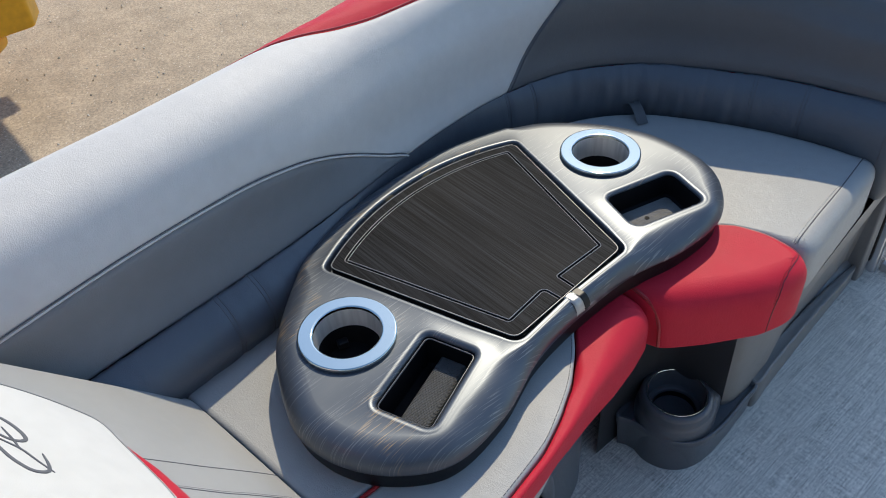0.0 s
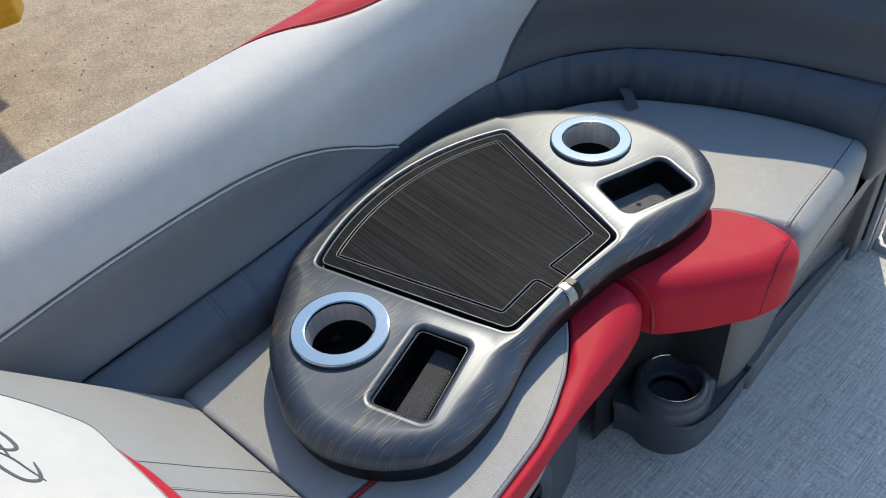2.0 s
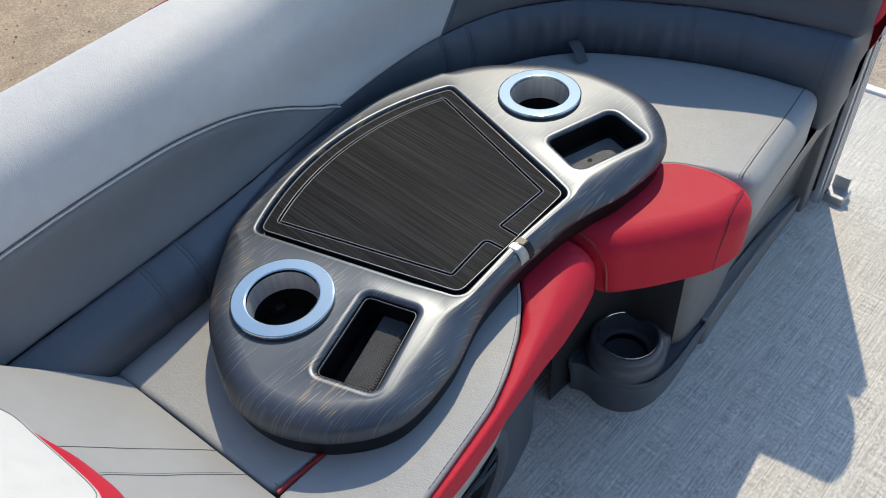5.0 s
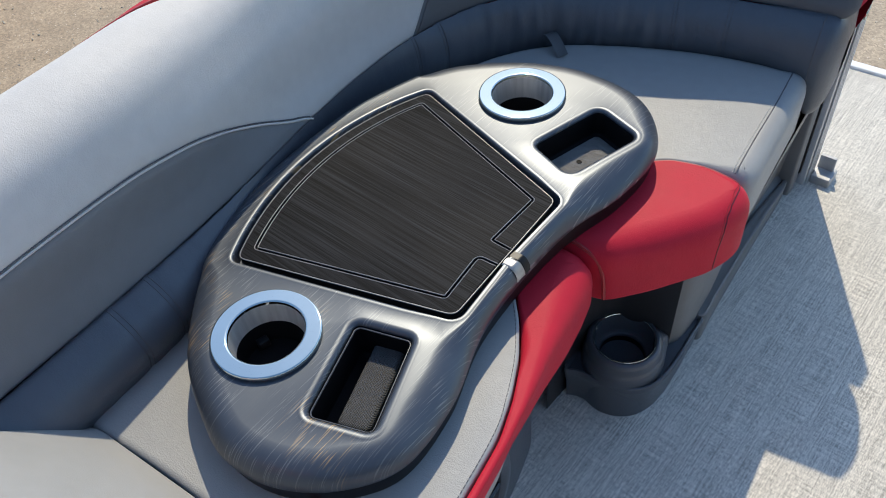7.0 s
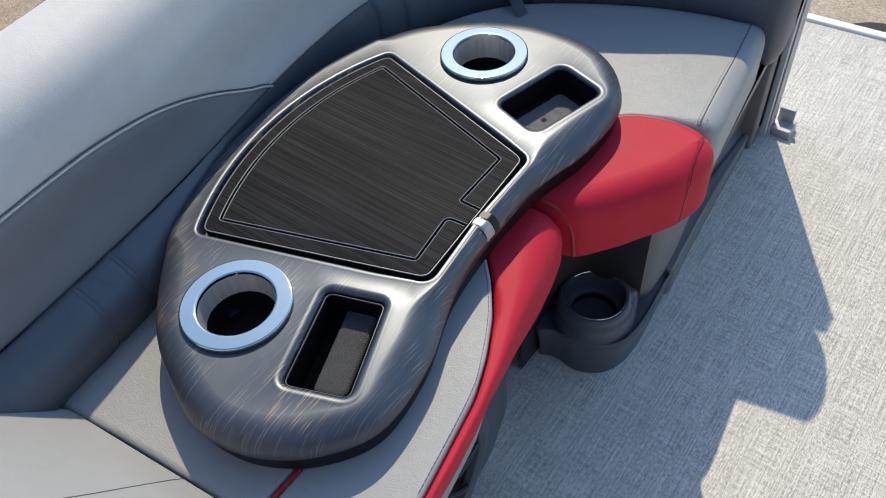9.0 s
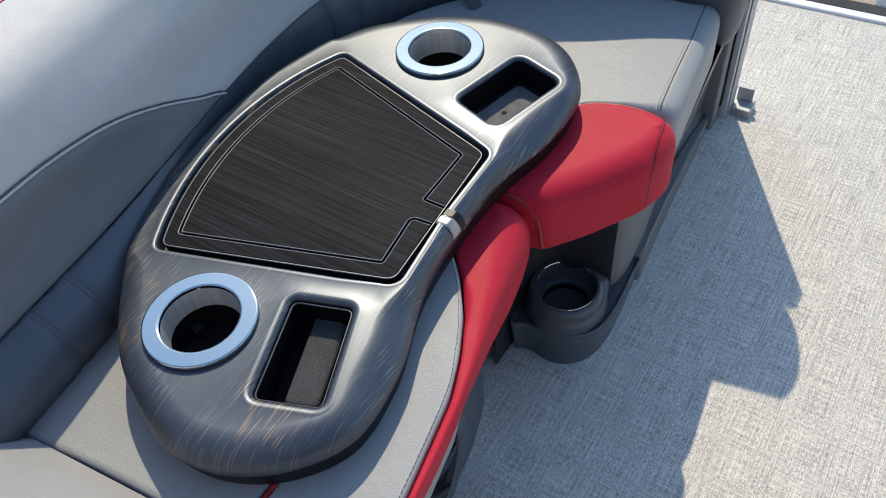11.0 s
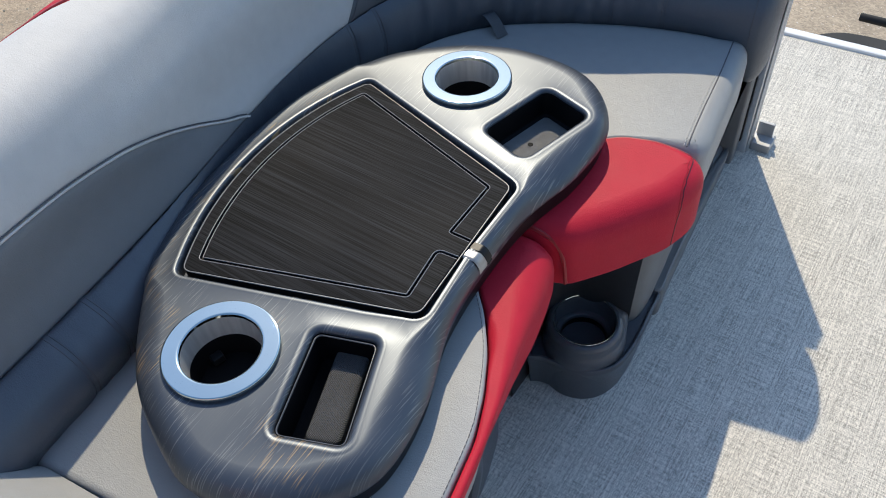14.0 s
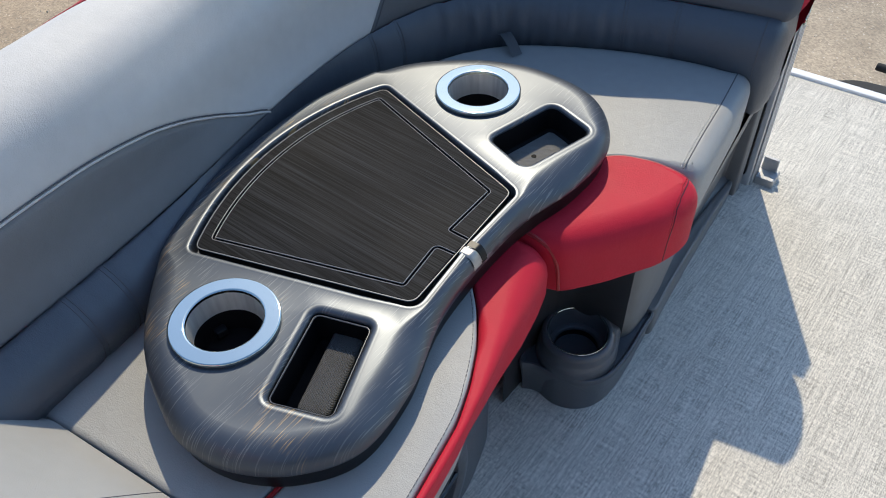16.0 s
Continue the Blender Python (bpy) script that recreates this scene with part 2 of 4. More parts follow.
# ---- building helpers ----
def drape(ob, pts, h=0.0004):
    """Lays a line onto the surface of a part, raised by h."""
    tree = BVHTree.FromPolygons([v.co for v in ob.data.vertices], [p.vertices for p in ob.data.polygons])
    out = []
    for p in pts:
        at, nrm = tree.find_nearest(Vector(p))[:2]
        out.append(at + nrm * h)
    return out


def part(name, bm, material, parent=None, label="", smooth=40):
    """Links a bmesh, built in world places, as one mesh object under a thing or a part."""
    me = bpy.data.meshes.new(name)
    bmesh.ops.recalc_face_normals(bm, faces=bm.faces)
    bm.to_mesh(me)
    bm.free()
    me.materials.append(material)
    if smooth:
        me.polygons.foreach_set("use_smooth", [True] * len(me.polygons))
        me.set_sharp_from_angle(angle=radians(smooth))
    ob = new(name, me)
    if parent:
        ob.parent = parent
        if parent.type == "EMPTY":
            ob.matrix_parent_inverse = Matrix.Translation(parent.location).inverted()
    if label:
        tagged(ob, label)
    return ob


def thing(name, at, label, category, group="", kind=""):
    e = new(name)
    e.location = at
    e.empty_display_size = 0.05
    return tagged(e, label, category, group, kind)


def smooth_line(pts, step=0.008, closed=False):
    """A Catmull-Rom line through the points, resampled at even steps."""
    p = [Vector(q) for q in pts]
    n = len(p)
    out = []
    for i in range(n if closed else n - 1):
        a, b, c, d = (p[(i - 1) % n], p[i], p[(i + 1) % n], p[(i + 2) % n]) if closed else (p[max(i - 1, 0)], p[i], p[i + 1], p[min(i + 2, n - 1)])
        for k in range(24):
            t = k / 24
            out.append(0.5 * (2 * b + (c - a) * t + (2 * a - 5 * b + 4 * c - d) * t * t + (3 * b - a - 3 * c + d) * t ** 3))
    if not closed:
        out.append(p[-1])
    return resample(out, step, closed)


def resample(pts, step, closed=False):
    q = [Vector(v) for v in pts] + ([Vector(pts[0])] if closed else [])
    lens = [0.0]
    for a, b in zip(q, q[1:]):
        lens.append(lens[-1] + (b - a).length)
    count = max(2, round(lens[-1] / step))
    out, j = [], 0
    for k in range(count + (0 if closed else 1)):
        s = lens[-1] * k / count
        while j < len(lens) - 2 and lens[j + 1] < s:
            j += 1
        w = (s - lens[j]) / max(lens[j + 1] - lens[j], 1e-9)
        out.append(q[j].lerp(q[j + 1], min(1, w)))
    return out


def round_poly(corners, radii, seg=6):
    """A closed 2D outline with rounded corners."""
    out, n = [], len(corners)
    for i in range(n):
        p, a, b = Vector(corners[i]), Vector(corners[i - 1]), Vector(corners[(i + 1) % n])
        r = radii if isinstance(radii, (int, float)) else radii[i]
        u, v = (a - p).normalized(), (b - p).normalized()
        ang = u.angle(v)
        if r <= 0 or ang > 3.0:
            out.append(p)
            continue
        d = min(r / math.tan(ang / 2), 0.48 * (a - p).length, 0.48 * (b - p).length)
        rr = d * math.tan(ang / 2)
        c = p + (u + v).normalized() * (rr / math.sin(ang / 2))
        s, e = p + u * d - c, p + v * d - c
        a0, a1 = math.atan2(s.y, s.x), math.atan2(e.y, e.x)
        da = (a1 - a0 + math.pi) % (2 * math.pi) - math.pi
        out += [c + Vector((math.cos(a0 + da * k / seg), math.sin(a0 + da * k / seg))) * rr for k in range(seg + 1)]
    return out


def inward(loop):
    """Inward normals of a closed 2D loop."""
    n = len(loop)
    area = sum(loop[i][0] * loop[(i + 1) % n][1] - loop[(i + 1) % n][0] * loop[i][1] for i in range(n))
    sgn = 1 if area > 0 else -1
    out = []
    for i in range(n):
        t = Vector(loop[(i + 1) % n]) - Vector(loop[i - 1])
        t = t.normalized() if t.length > 1e-9 else Vector((1, 0))
        out.append(Vector((-t.y, t.x)) * sgn)
    return out


def ring(bm, loop, z):
    zs = z if isinstance(z, (list, tuple)) else [z] * len(loop)
    return [bm.verts.new((p[0], p[1], h)) for p, h in zip(loop, zs)]


def bridge(bm, a, b, closed=True):
    n = len(a)
    for i in range(n if closed else n - 1):
        j = (i + 1) % n
        bm.faces.new((a[i], a[j], b[j], b[i]))


def fill(bm, *loops):
    edges = []
    for lp in loops:
        for i in range(len(lp)):
            e = bm.edges.get((lp[i], lp[(i + 1) % len(lp)])) or bm.edges.new((lp[i], lp[(i + 1) % len(lp)]))
            edges.append(e)
    bmesh.ops.triangle_fill(bm, edges=edges, use_beauty=True)


def room(loop, nin, i):
    """How far one can go inwards from point i before meeting the outline again."""
    best, n = 1.0, len(loop)
    p, d = Vector(loop[i]), nin[i]
    for j in range(n):
        k = (j + 1) % n
        if min((i - j) % n, (j - i) % n) < 3 or min((i - k) % n, (k - i) % n) < 3:
            continue
        a, e = Vector(loop[j]) - p, Vector(loop[k]) - Vector(loop[j])
        den = d.x * e.y - d.y * e.x
        if abs(den) < 1e-9:
            continue
        t, u = (a.x * e.y - a.y * e.x) / den, (a.x * d.y - a.y * d.x) / den
        if t > 1e-6 and 0 <= u <= 1:
            best = min(best, t)
    return best


def prism(loop, z0, z1, r=0.004, r0=0.0, steps=5, crown=0.0, bm=None):
    """An upright slab on a 2D outline, its top edge rounded by r (one radius, or one for each point), its lower edge by r0."""
    bm = bm or bmesh.new()
    n = len(loop)
    nin = inward(loop)
    rs = r if isinstance(r, list) else [r] * n
    rings = []
    if r0:
        for k in range(steps):
            a = math.pi / 2 * k / steps
            rings.append(ring(bm, [Vector(p) + v * r0 * (1 - math.sin(a)) for p, v in zip(loop, nin)], z0 + r0 * (1 - math.cos(a))))
    rings.append(ring(bm, loop, z0 + r0))
    for k in range(steps + 1):
        a = math.pi / 2 * k / steps
        rings.append(ring(bm, [Vector(p) + v * q * (1 - math.cos(a)) for p, v, q in zip(loop, nin, rs)], [z1 - crown - q * (1 - math.sin(a)) for q in rs]))
    if crown:
        for d, h in ((0.006, 0.3), (0.016, 0.65), (0.03, 0.9), (0.042, 1.0)):
            rings.append(ring(bm, [Vector(p) + v * (q + d) for p, v, q in zip(loop, nin, rs)], z1 - crown * (1 - h)))
    else:
        rings.append(ring(bm, [Vector(p) + v * (q + 0.0006) for p, v, q in zip(loop, nin, rs)], z1))
    for a, b in zip(rings, rings[1:]):
        bridge(bm, a, b)
    fill(bm, rings[0])
    fill(bm, rings[-1])
    return bm


def box(x0, x1, y0, y1, z0, z1, bev=0.002, bm=None):
    return prism(round_poly([(x0, y0), (x1, y0), (x1, y1), (x0, y1)], bev, 3), z0, z1, bev, steps=2, bm=bm)


def lathe(profile, at, seg=48, bm=None, cap=False):
    """Turns (radius, height) pairs round a vertical axis."""
    bm = bm or bmesh.new()
    prev = None
    for rad, z in profile:
        cur = [bm.verts.new((at[0] + rad * math.cos(2 * math.pi * k / seg), at[1] + rad * math.sin(2 * math.pi * k / seg), z)) for k in range(seg)]
        if prev:
            bridge(bm, prev, cur)
        prev = cur
    if cap:
        fill(bm, prev)
    return bm


def tube(pts, r, seg=6, closed=False, bm=None, flat=1.0):
    """A round cord along a line."""
    bm = bm or bmesh.new()
    p = [Vector(q) for q in pts]
    n = len(p)
    prev = first = None
    for i in range(n):
        a, b = (p[i - 1], p[(i + 1) % n]) if closed else (p[max(i - 1, 0)], p[min(i + 1, n - 1)])
        t = (b - a).normalized()
        side = t.cross(Vector((0, 0, 1)))
        side = side.normalized() if side.length > 1e-4 else Vector((1, 0, 0))
        up = side.cross(t)
        cur = [bm.verts.new(p[i] + side * math.cos(2 * math.pi * k / seg) * r + up * math.sin(2 * math.pi * k / seg) * r * flat) for k in range(seg)]
        if prev:
            bridge(bm, prev, cur)
        else:
            first = cur
        prev = cur
    if closed:
        bridge(bm, prev, first)
    else:
        bm.faces.new(first)
        bm.faces.new(prev)
    return bm


def stitches(pts, length=0.0036, gap=0.0022, r=0.00045):
    """A row of short thread stitches along a line."""
    bm = bmesh.new()
    q = resample(pts, (length + gap) / 3)
    for i in range(0, len(q) - 2, 3):
        tube([q[i], q[i + 1], q[i + 2]], r, 4, bm=bm)
    return bm


def grid(f, nu, nv, close_u=False):
    """A surface f(u, v) over the unit square."""
    bm = bmesh.new()
    rows = [[bm.verts.new(f(i / nu, j / nv)) for j in range(nv + 1)] for i in range(nu + (0 if close_u else 1))]
    for i in range(nu if close_u else nu - 1 + 1):
        a, b = rows[i], rows[(i + 1) % len(rows)]
        for j in range(nv):
            bm.faces.new((a[j], a[j + 1], b[j + 1], b[j]))
    return bm


def lerp_table(x, table):
    """Smooth look-up through the pairs of a table."""
    n = len(table)
    if x <= table[0][0]:
        return table[0][1]
    for i in range(n - 1):
        (a, va), (b, vb) = table[i], table[i + 1]
        if x <= b:
            h, t = b - a, (x - a) / (b - a)
            m0 = (vb - table[i - 1][1]) / (b - table[i - 1][0]) if i else (vb - va) / h
            m1 = (table[i + 2][1] - va) / (table[i + 2][0] - a) if i < n - 2 else (vb - va) / h
            return (2 * t ** 3 - 3 * t * t + 1) * va + (t ** 3 - 2 * t * t + t) * h * m0 + (3 * t * t - 2 * t ** 3) * vb + (t ** 3 - t * t) * h * m1
    return table[-1][1]


# ---- the ground, the deck and the fence ----
GROUND = -0.95
bm = bmesh.new()
bmesh.ops.create_grid(bm, x_segments=2, y_segments=2, size=600, matrix=Matrix.Translation((0, 0, GROUND)))
tagged(part("ground", bm, ASPHALT, smooth=0), "pale worn asphalt yard with loose stones", "ground", kind="structure")

# unseen wall behind the camera, added to cut sky reflections and fill
bm = box(-9.0, 9.0, -0.1, 0.1, GROUND, 3.6, 0.02)
bmesh.ops.transform(bm, matrix=pose(-4.6, -4.6, 0, 0, 0, -45), verts=bm.verts)
tagged(part("wall_south", bm, BLOCKER), "unseen dark wall added to darken reflections and sky fill", "wall", kind="structure")

DECK_X = 1.117
def edge_x(y):
    """The front deck edge runs slightly askew."""
    return 1.133 - 0.0363 * y


bm = prism(round_poly([(-2.6, -2.0), (edge_x(-2.0), -2.0), (edge_x(0.44), 0.44), (-2.6, 0.44)], 0.002, 3), -0.06, 0.0, 0.002, steps=2)
tagged(part("floor", bm, CARPET), "woven beige and grey vinyl boat deck flooring", "floor", kind="structure")
bm = prism(round_poly([(edge_x(-2.0) + 0.001, -2.0), (edge_x(-2.0) + 0.023, -2.0), (edge_x(0.44) + 0.023, 0.44), (edge_x(0.44) + 0.001, 0.44)], 0.003, 3), -0.075, 0.006, 0.003, steps=2)
tagged(part("trim", bm, WHITEALU), "white aluminium strip along the front deck edge", "trim", kind="structure")
# unseen panel, added as a reflector to brighten the shaded deck and seat fronts
bm = box(-2.6, DECK_X, -2.04, -2.005, -0.06, 0.62, 0.004)
tagged(part("wall_starboard", bm, BOUNCE), "unseen pale panel added to bounce sunlight onto the deck", "wall", kind="structure")
# added out of view, kept dark so little light bounces onto the bow back
bm = box(-2.64, -2.605, -2.0, 0.44, -0.06, 0.62, 0.004)
tagged(part("wall_aft", bm, BLOCKER), "unseen dark panel added at the aft end to cut bounced light", "wall", kind="structure")
bm = box(-2.5, DECK_X - 0.02, -1.9, 0.40, -0.16, -0.061, 0.004)
tagged(part("deck_frame", bm, ALU), "bare aluminium frame under the deck", "frame", kind="structure")

# line of the backrests at the height of the lumbar roll's top, from aft along the side and round the bow corner
B_LINE = smooth_line([(-1.3, 0.03), (-0.8, 0.085), (-0.6, 0.11), (-0.42, 0.13), (-0.256, 0.146), (-0.132, 0.162), (0.016, 0.19), (0.13, 0.206), (0.243, 0.207), (0.349, 0.185),
                      (0.44, 0.122), (0.5, 0.03), (0.545, -0.07), (0.572, -0.18), (0.588, -0.28)], 0.004)
B_LEN = (len(B_LINE) - 1) * 0.004
B_N = []
for i in range(len(B_LINE)):
    t = (B_LINE[min(i + 3, len(B_LINE) - 1)] - B_LINE[max(i - 3, 0)]).normalized()
    B_N.append(Vector((-t.y, t.x)))


def on_line(s):
    k = max(0.0, min(s / B_LEN, 1.0)) * (len(B_LINE) - 1)
    i = min(int(k), len(B_LINE) - 2)
    return B_LINE[i].lerp(B_LINE[i + 1], k - i), B_N[i].lerp(B_N[i + 1], k - i).normalized()


def s_near(x, y):
    return min(range(len(B_LINE)), key=lambda i: (B_LINE[i] - Vector((x, y))).length) / (len(B_LINE) - 1) * B_LEN


def s_of_x(x):
    """Place on the side's part of the line, by x."""
    return min(range(len(B_LINE)), key=lambda i: abs(B_LINE[i].x - x) + (1 if B_LINE[i].y < 0.1 and B_LINE[i].x > 0 else 0)) / (len(B_LINE) - 1) * B_LEN


def x_of_s(s):
    return on_line(s)[0].x


# fence behind the seats
fence = thing("fence", (0.7, 0.2, 0), "maroon panelled boat fence with silver rails behind the seats", "fence")
FENCE = [on_line(s)[0] + on_line(s)[1] * 0.155 for s in np.linspace(0, B_LEN, 90)]
FENCE = [p for p in FENCE if p.y > -0.2 or p.x < 0.5]


def strip(line, z0, z1, half):
    """An upright band of some thickness along a line."""
    bm, prev = bmesh.new(), None
    for i, p in enumerate(line):
        t = (line[min(i + 1, len(line) - 1)] - line[max(i - 1, 0)]).normalized()
        nrm = Vector((-t.y, t.x)) * half
        cur = [bm.verts.new((*(p + nrm * a), z)) for a, z in ((1, z0), (1, z1), (-1, z1), (-1, z0))]
        if prev:
            bridge(bm, prev, cur)
        else:
            bm.faces.new(cur)
        prev = cur
    bm.faces.new(prev)
    return bm


CUT = min(range(len(FENCE)), key=lambda i: (FENCE[i] - Vector((0.55, 0.2))).length)
side_line, bow_line = FENCE[:CUT + 1], [p for p in FENCE[CUT:] if p.y > -0.19] + [Vector((0.738, -0.197))]
for run, top in ((side_line, 0.44), (bow_line, 0.46)):
    part("panel", strip(run, 0.04, top, 0.002), MAROON, fence, "glossy maroon fence skin")
    part("top_rail", strip(run, top + 0.001, top + 0.03, 0.014), ALU, fence, "silver square rail")
    part("bottom_rail", strip(run, 0.002, 0.039, 0.014), ALU, fence, "silver square rail")

# gate post: ribbed extrusion with its foot bracket
post = thing("gate_post", (0.775, -0.215, 0), "silver ribbed aluminium gate post at the seat's end", "post")
px, py = 0.762, -0.210
bm = box(px - 0.019, px + 0.019, py - 0.022, py + 0.028, 0.0, 0.50, 0.003)
part("extrusion", bm, ALU, post)
# black strip fills in for the dark of the open gap next to the post
part("seal", box(px - 0.0305, px - 0.0195, py - 0.012, py + 0.026, 0.03, 0.30, 0.002), LINER, post, "black strip for the shade in the gap beside the base")
for off in (-0.014, -0.005, 0.005, 0.014):
    part("rib", box(px + off - 0.0018, px + off + 0.0018, py - 0.0255, py - 0.0222, 0.0, 0.50, 0.0008), ALU, post)
for z in (0.335, 0.37):
    bm = lathe([(0.006, 0), (0.006, 0.003), (0.003, 0.005), (0.0005, 0.0052)], (0, 0), 12)
    bmesh.ops.transform(bm, matrix=Matrix.Translation((px - 0.010, py - 0.0255, z)) @ Euler((math.pi / 2, 0, 0)).to_matrix().to_4x4(), verts=bm.verts)
    part("bolt", bm, STEEL, post, "small steel bolt head")
brk = thing("gate_bracket", (0.79, -0.245, 0), "pale aluminium L-shaped gate stop screwed to the deck", "bracket")
part("base_plate", box(0.758, 0.796, -0.270, -0.236, 0.0, 0.016, 0.002), GREYALU, brk)
part("upright", box(0.786, 0.7925, -0.264, -0.236, 0.0161, 0.043, 0.0015), GREYALU, brk)


# ---- seat backs ----
PROFILE = resample(smooth_line([(0.0, 0.412), (0.004, 0.46), (-0.001, 0.505), (-0.003, 0.532), (-0.001, 0.549), (0.0035, 0.5715), (0.0120, 0.5905), (0.0270, 0.6045), (0.047, 0.6140), (0.062, 0.6188), (0.074, 0.6205), (0.09, 0.612),
                                (0.107, 0.592), (0.122, 0.56), (0.13, 0.5), (0.13, 0.42), (0.13, 0.32)], 0.004), 0.004)
P_TOP = max(range(len(PROFILE)), key=lambda i: PROFILE[i].y) / (len(PROFILE) - 1)


def prof(v):
    k = max(0.0, min(v, 1.0)) * (len(PROFILE) - 1)
    i = min(int(k), len(PROFILE) - 2)
    return PROFILE[i].lerp(PROFILE[i + 1], k - i)


def v_of_z(z):
    return min(np.linspace(0, P_TOP, 200), key=lambda v: abs(prof(v).y - z))


def v_of_d(d):
    """Place on the top and outer half of the profile, by its offset outwards."""
    return min(np.linspace(v_of_z(0.587), 1, 300), key=lambda v: abs(prof(v).x - d))


CORE = Vector((0.06, 0.50))
LEAN_T = [(-1.3, 0.014), (-0.4, 0.014), (-0.22, 0.013), (-0.1, 0.018), (0.0, 0.022), (0.3, 0.022)]
S_BEND = s_of_x(0.3)
S_RISE = s_near(0.515, 0.0)   # the bow back falls a little towards its end


def wall(s, v, sink=0.0, end=None, end_r=0.03):
    """A point of the seat back: along the line, round the profile; sunk towards its core; closed at its bow end."""
    p, nrm = on_line(min(s, B_LEN))
    q = prof(v)
    if end is not None and s > end - end_r:
        k = math.sqrt(max(0.0, 1 - ((s - end + end_r) / end_r) ** 2))
        q = CORE.lerp(q, 0.15 + 0.85 * k)
    lean = lerp_table(p.x, LEAN_T) if s < S_BEND else 0.022
    k = max(0.0, min(1.0, (q.y - 0.43) / 0.14))
    q = Vector((q.x + lean * k, q.y - 0.54 * lean * k))
    for start, run, lift in ((S_BEND, 0.15, -0.017), (S_RISE, 0.17, -0.024)):
        if s > start:
            w = min(1.0, (s - start) / run)
            q.y += lift * w * w * (3 - 2 * w) * k
    if sink:
        q = q + (CORE - q).normalized() * sink
    w = p + nrm * q.x
    return Vector((w.x, w.y, q.y))


def ease(u, k=0.65):
    return (1 - k) * u + k * (0.5 - 0.5 * math.cos(math.pi * u))


def panel(s0, s1, v0, v1, nu, nv, end=None, tuck=(1, 1, 1, 1)):
    """A padded cover between s0(v), s1(v), v0(s) and v1(s); its tucked edges sink into the seams."""
    def f(a, b):
        u, w = ease(a), ease(b)
        s = s0(0) + (s1(0) - s0(0)) * u
        for _ in range(3):
            v = v0(s) + (v1(s) - v0(s)) * w
            s = s0(v) + (s1(v) - s0(v)) * u
        v = v0(s) + (v1(s) - v0(s)) * w
        ln = (len(PROFILE) - 1) * 0.004
        dist = [(s - s0(v)) if tuck[0] else 9, (s1(v) - s) if tuck[1] else 9, (v - v0(s)) * ln if tuck[2] else 9, (v1(s) - v) * ln if tuck[3] else 9]
        sink = 0.004 * max(0.0, 1 - max(0.0, min(dist)) / 0.009) ** 2
        sink -= 0.0012 * noise.noise(Vector((s * 9, v * 6, 0.3)))
        return wall(s, v, sink, end)
    return grid(f, nu, nv)


Z_SEAM = [(-1.3, 0.488), (-0.6, 0.511), (-0.37, 0.525), (-0.229, 0.524), (-0.15, 0.51), (-0.1, 0.491), (-0.05, 0.464), (0.0, 0.4325), (0.02, 0.423), (0.036, 0.4135)]
SEAM_CACHE = [(x_, v_of_z(z_)) for x_, z_ in Z_SEAM]
RED_D = [(-1.3, 0.1285), (-0.3, 0.108), (-0.2, 0.094), (-0.14, 0.086), (-0.1, 0.078), (-0.05, 0.064), (0.0, 0.046), (0.06, 0.033), (0.2, 0.026), (0.45, 0.024)]
RED_CACHE = [(s_of_x(x_), v_of_d(d_)) for x_, d_ in RED_D] + [(B_LEN, v_of_d(0.028))]
END_CACHE = [(v_of_z(z_), s_of_x(x_)) for z_, x_ in ((0.4125, 0.243), (0.465, 0.285), (0.54, 0.345), (0.62, 0.40))] + [(1.0, s_of_x(0.42))]


def v_seam(s):
    return lerp_table(x_of_s(s), SEAM_CACHE)


def v_red(s):
    return lerp_table(s, RED_CACHE)


def s_split(v):
    for (a, sa), (b, sb) in zip(END_CACHE, END_CACHE[1:]):
        if v <= b:
            return sa + (sb - sa) * max(0, (v - a) / (b - a))
    return END_CACHE[-1][1]


S_TIP = s_of_x(0.036)
lounge = thing("corner_lounge", (0.1, 0.0, 0.0), "built-in boat lounge with white and slate vinyl backs on taupe bases", "lounge seat")
port_back = part("side_backrest", panel(lambda v: 0.0, s_split, lambda s: v_seam(s) if s < S_TIP else 0.0, v_red, 150, 40), WHITE, lounge, "white vinyl rolled side backrest")
part("lower_panel", panel(lambda v: 0.0, lambda v: S_TIP, lambda s: 0.0, v_seam, 110, 16), PANEL, port_back, "grey vinyl lower panel with its shade put into the colour")
part("outer_panel", panel(lambda v: 0.0, s_split, v_red, lambda s: 1.0, 100, 14), RED, port_back, "red vinyl outer edge")
line = [wall(s, v_seam(s) + 0.009, -0.0004) for s in np.linspace(0, S_TIP - 0.004, 160)]
part("seam_thread", tube(line, 0.0007, 5), THREAD, port_back, "dark thread along the seam")
line = [wall(s, v_seam(s) + 0.003, -0.0004) for s in np.linspace(0, S_TIP, 160)]
part("piping", tube(line, 0.0015, 6), WHITE, port_back, "white welt along the seam")
line = [wall(s, v_red(s), 0.001) for s in np.linspace(0, s_split(0.5), 160)]
part("edge_piping", tube(line, 0.0014, 6), REDPIPE, port_back, "red welt")

S_END = B_LEN - 0.009
S_CAP = S_END - 0.012
bow_back = part("bow_backrest", panel(s_split, lambda v: S_CAP, lambda s: 0.0, v_red, 90, 40, end=S_END, tuck=(1, 1, 1, 1)), BOW, lounge, "grey vinyl curved bow backrest")
part("red_end", panel(lambda v: S_CAP, lambda v: S_END, lambda s: 0.0, v_red, 20, 40, end=S_END, tuck=(1, 0, 1, 1)), RED, bow_back, "red vinyl rounded end")
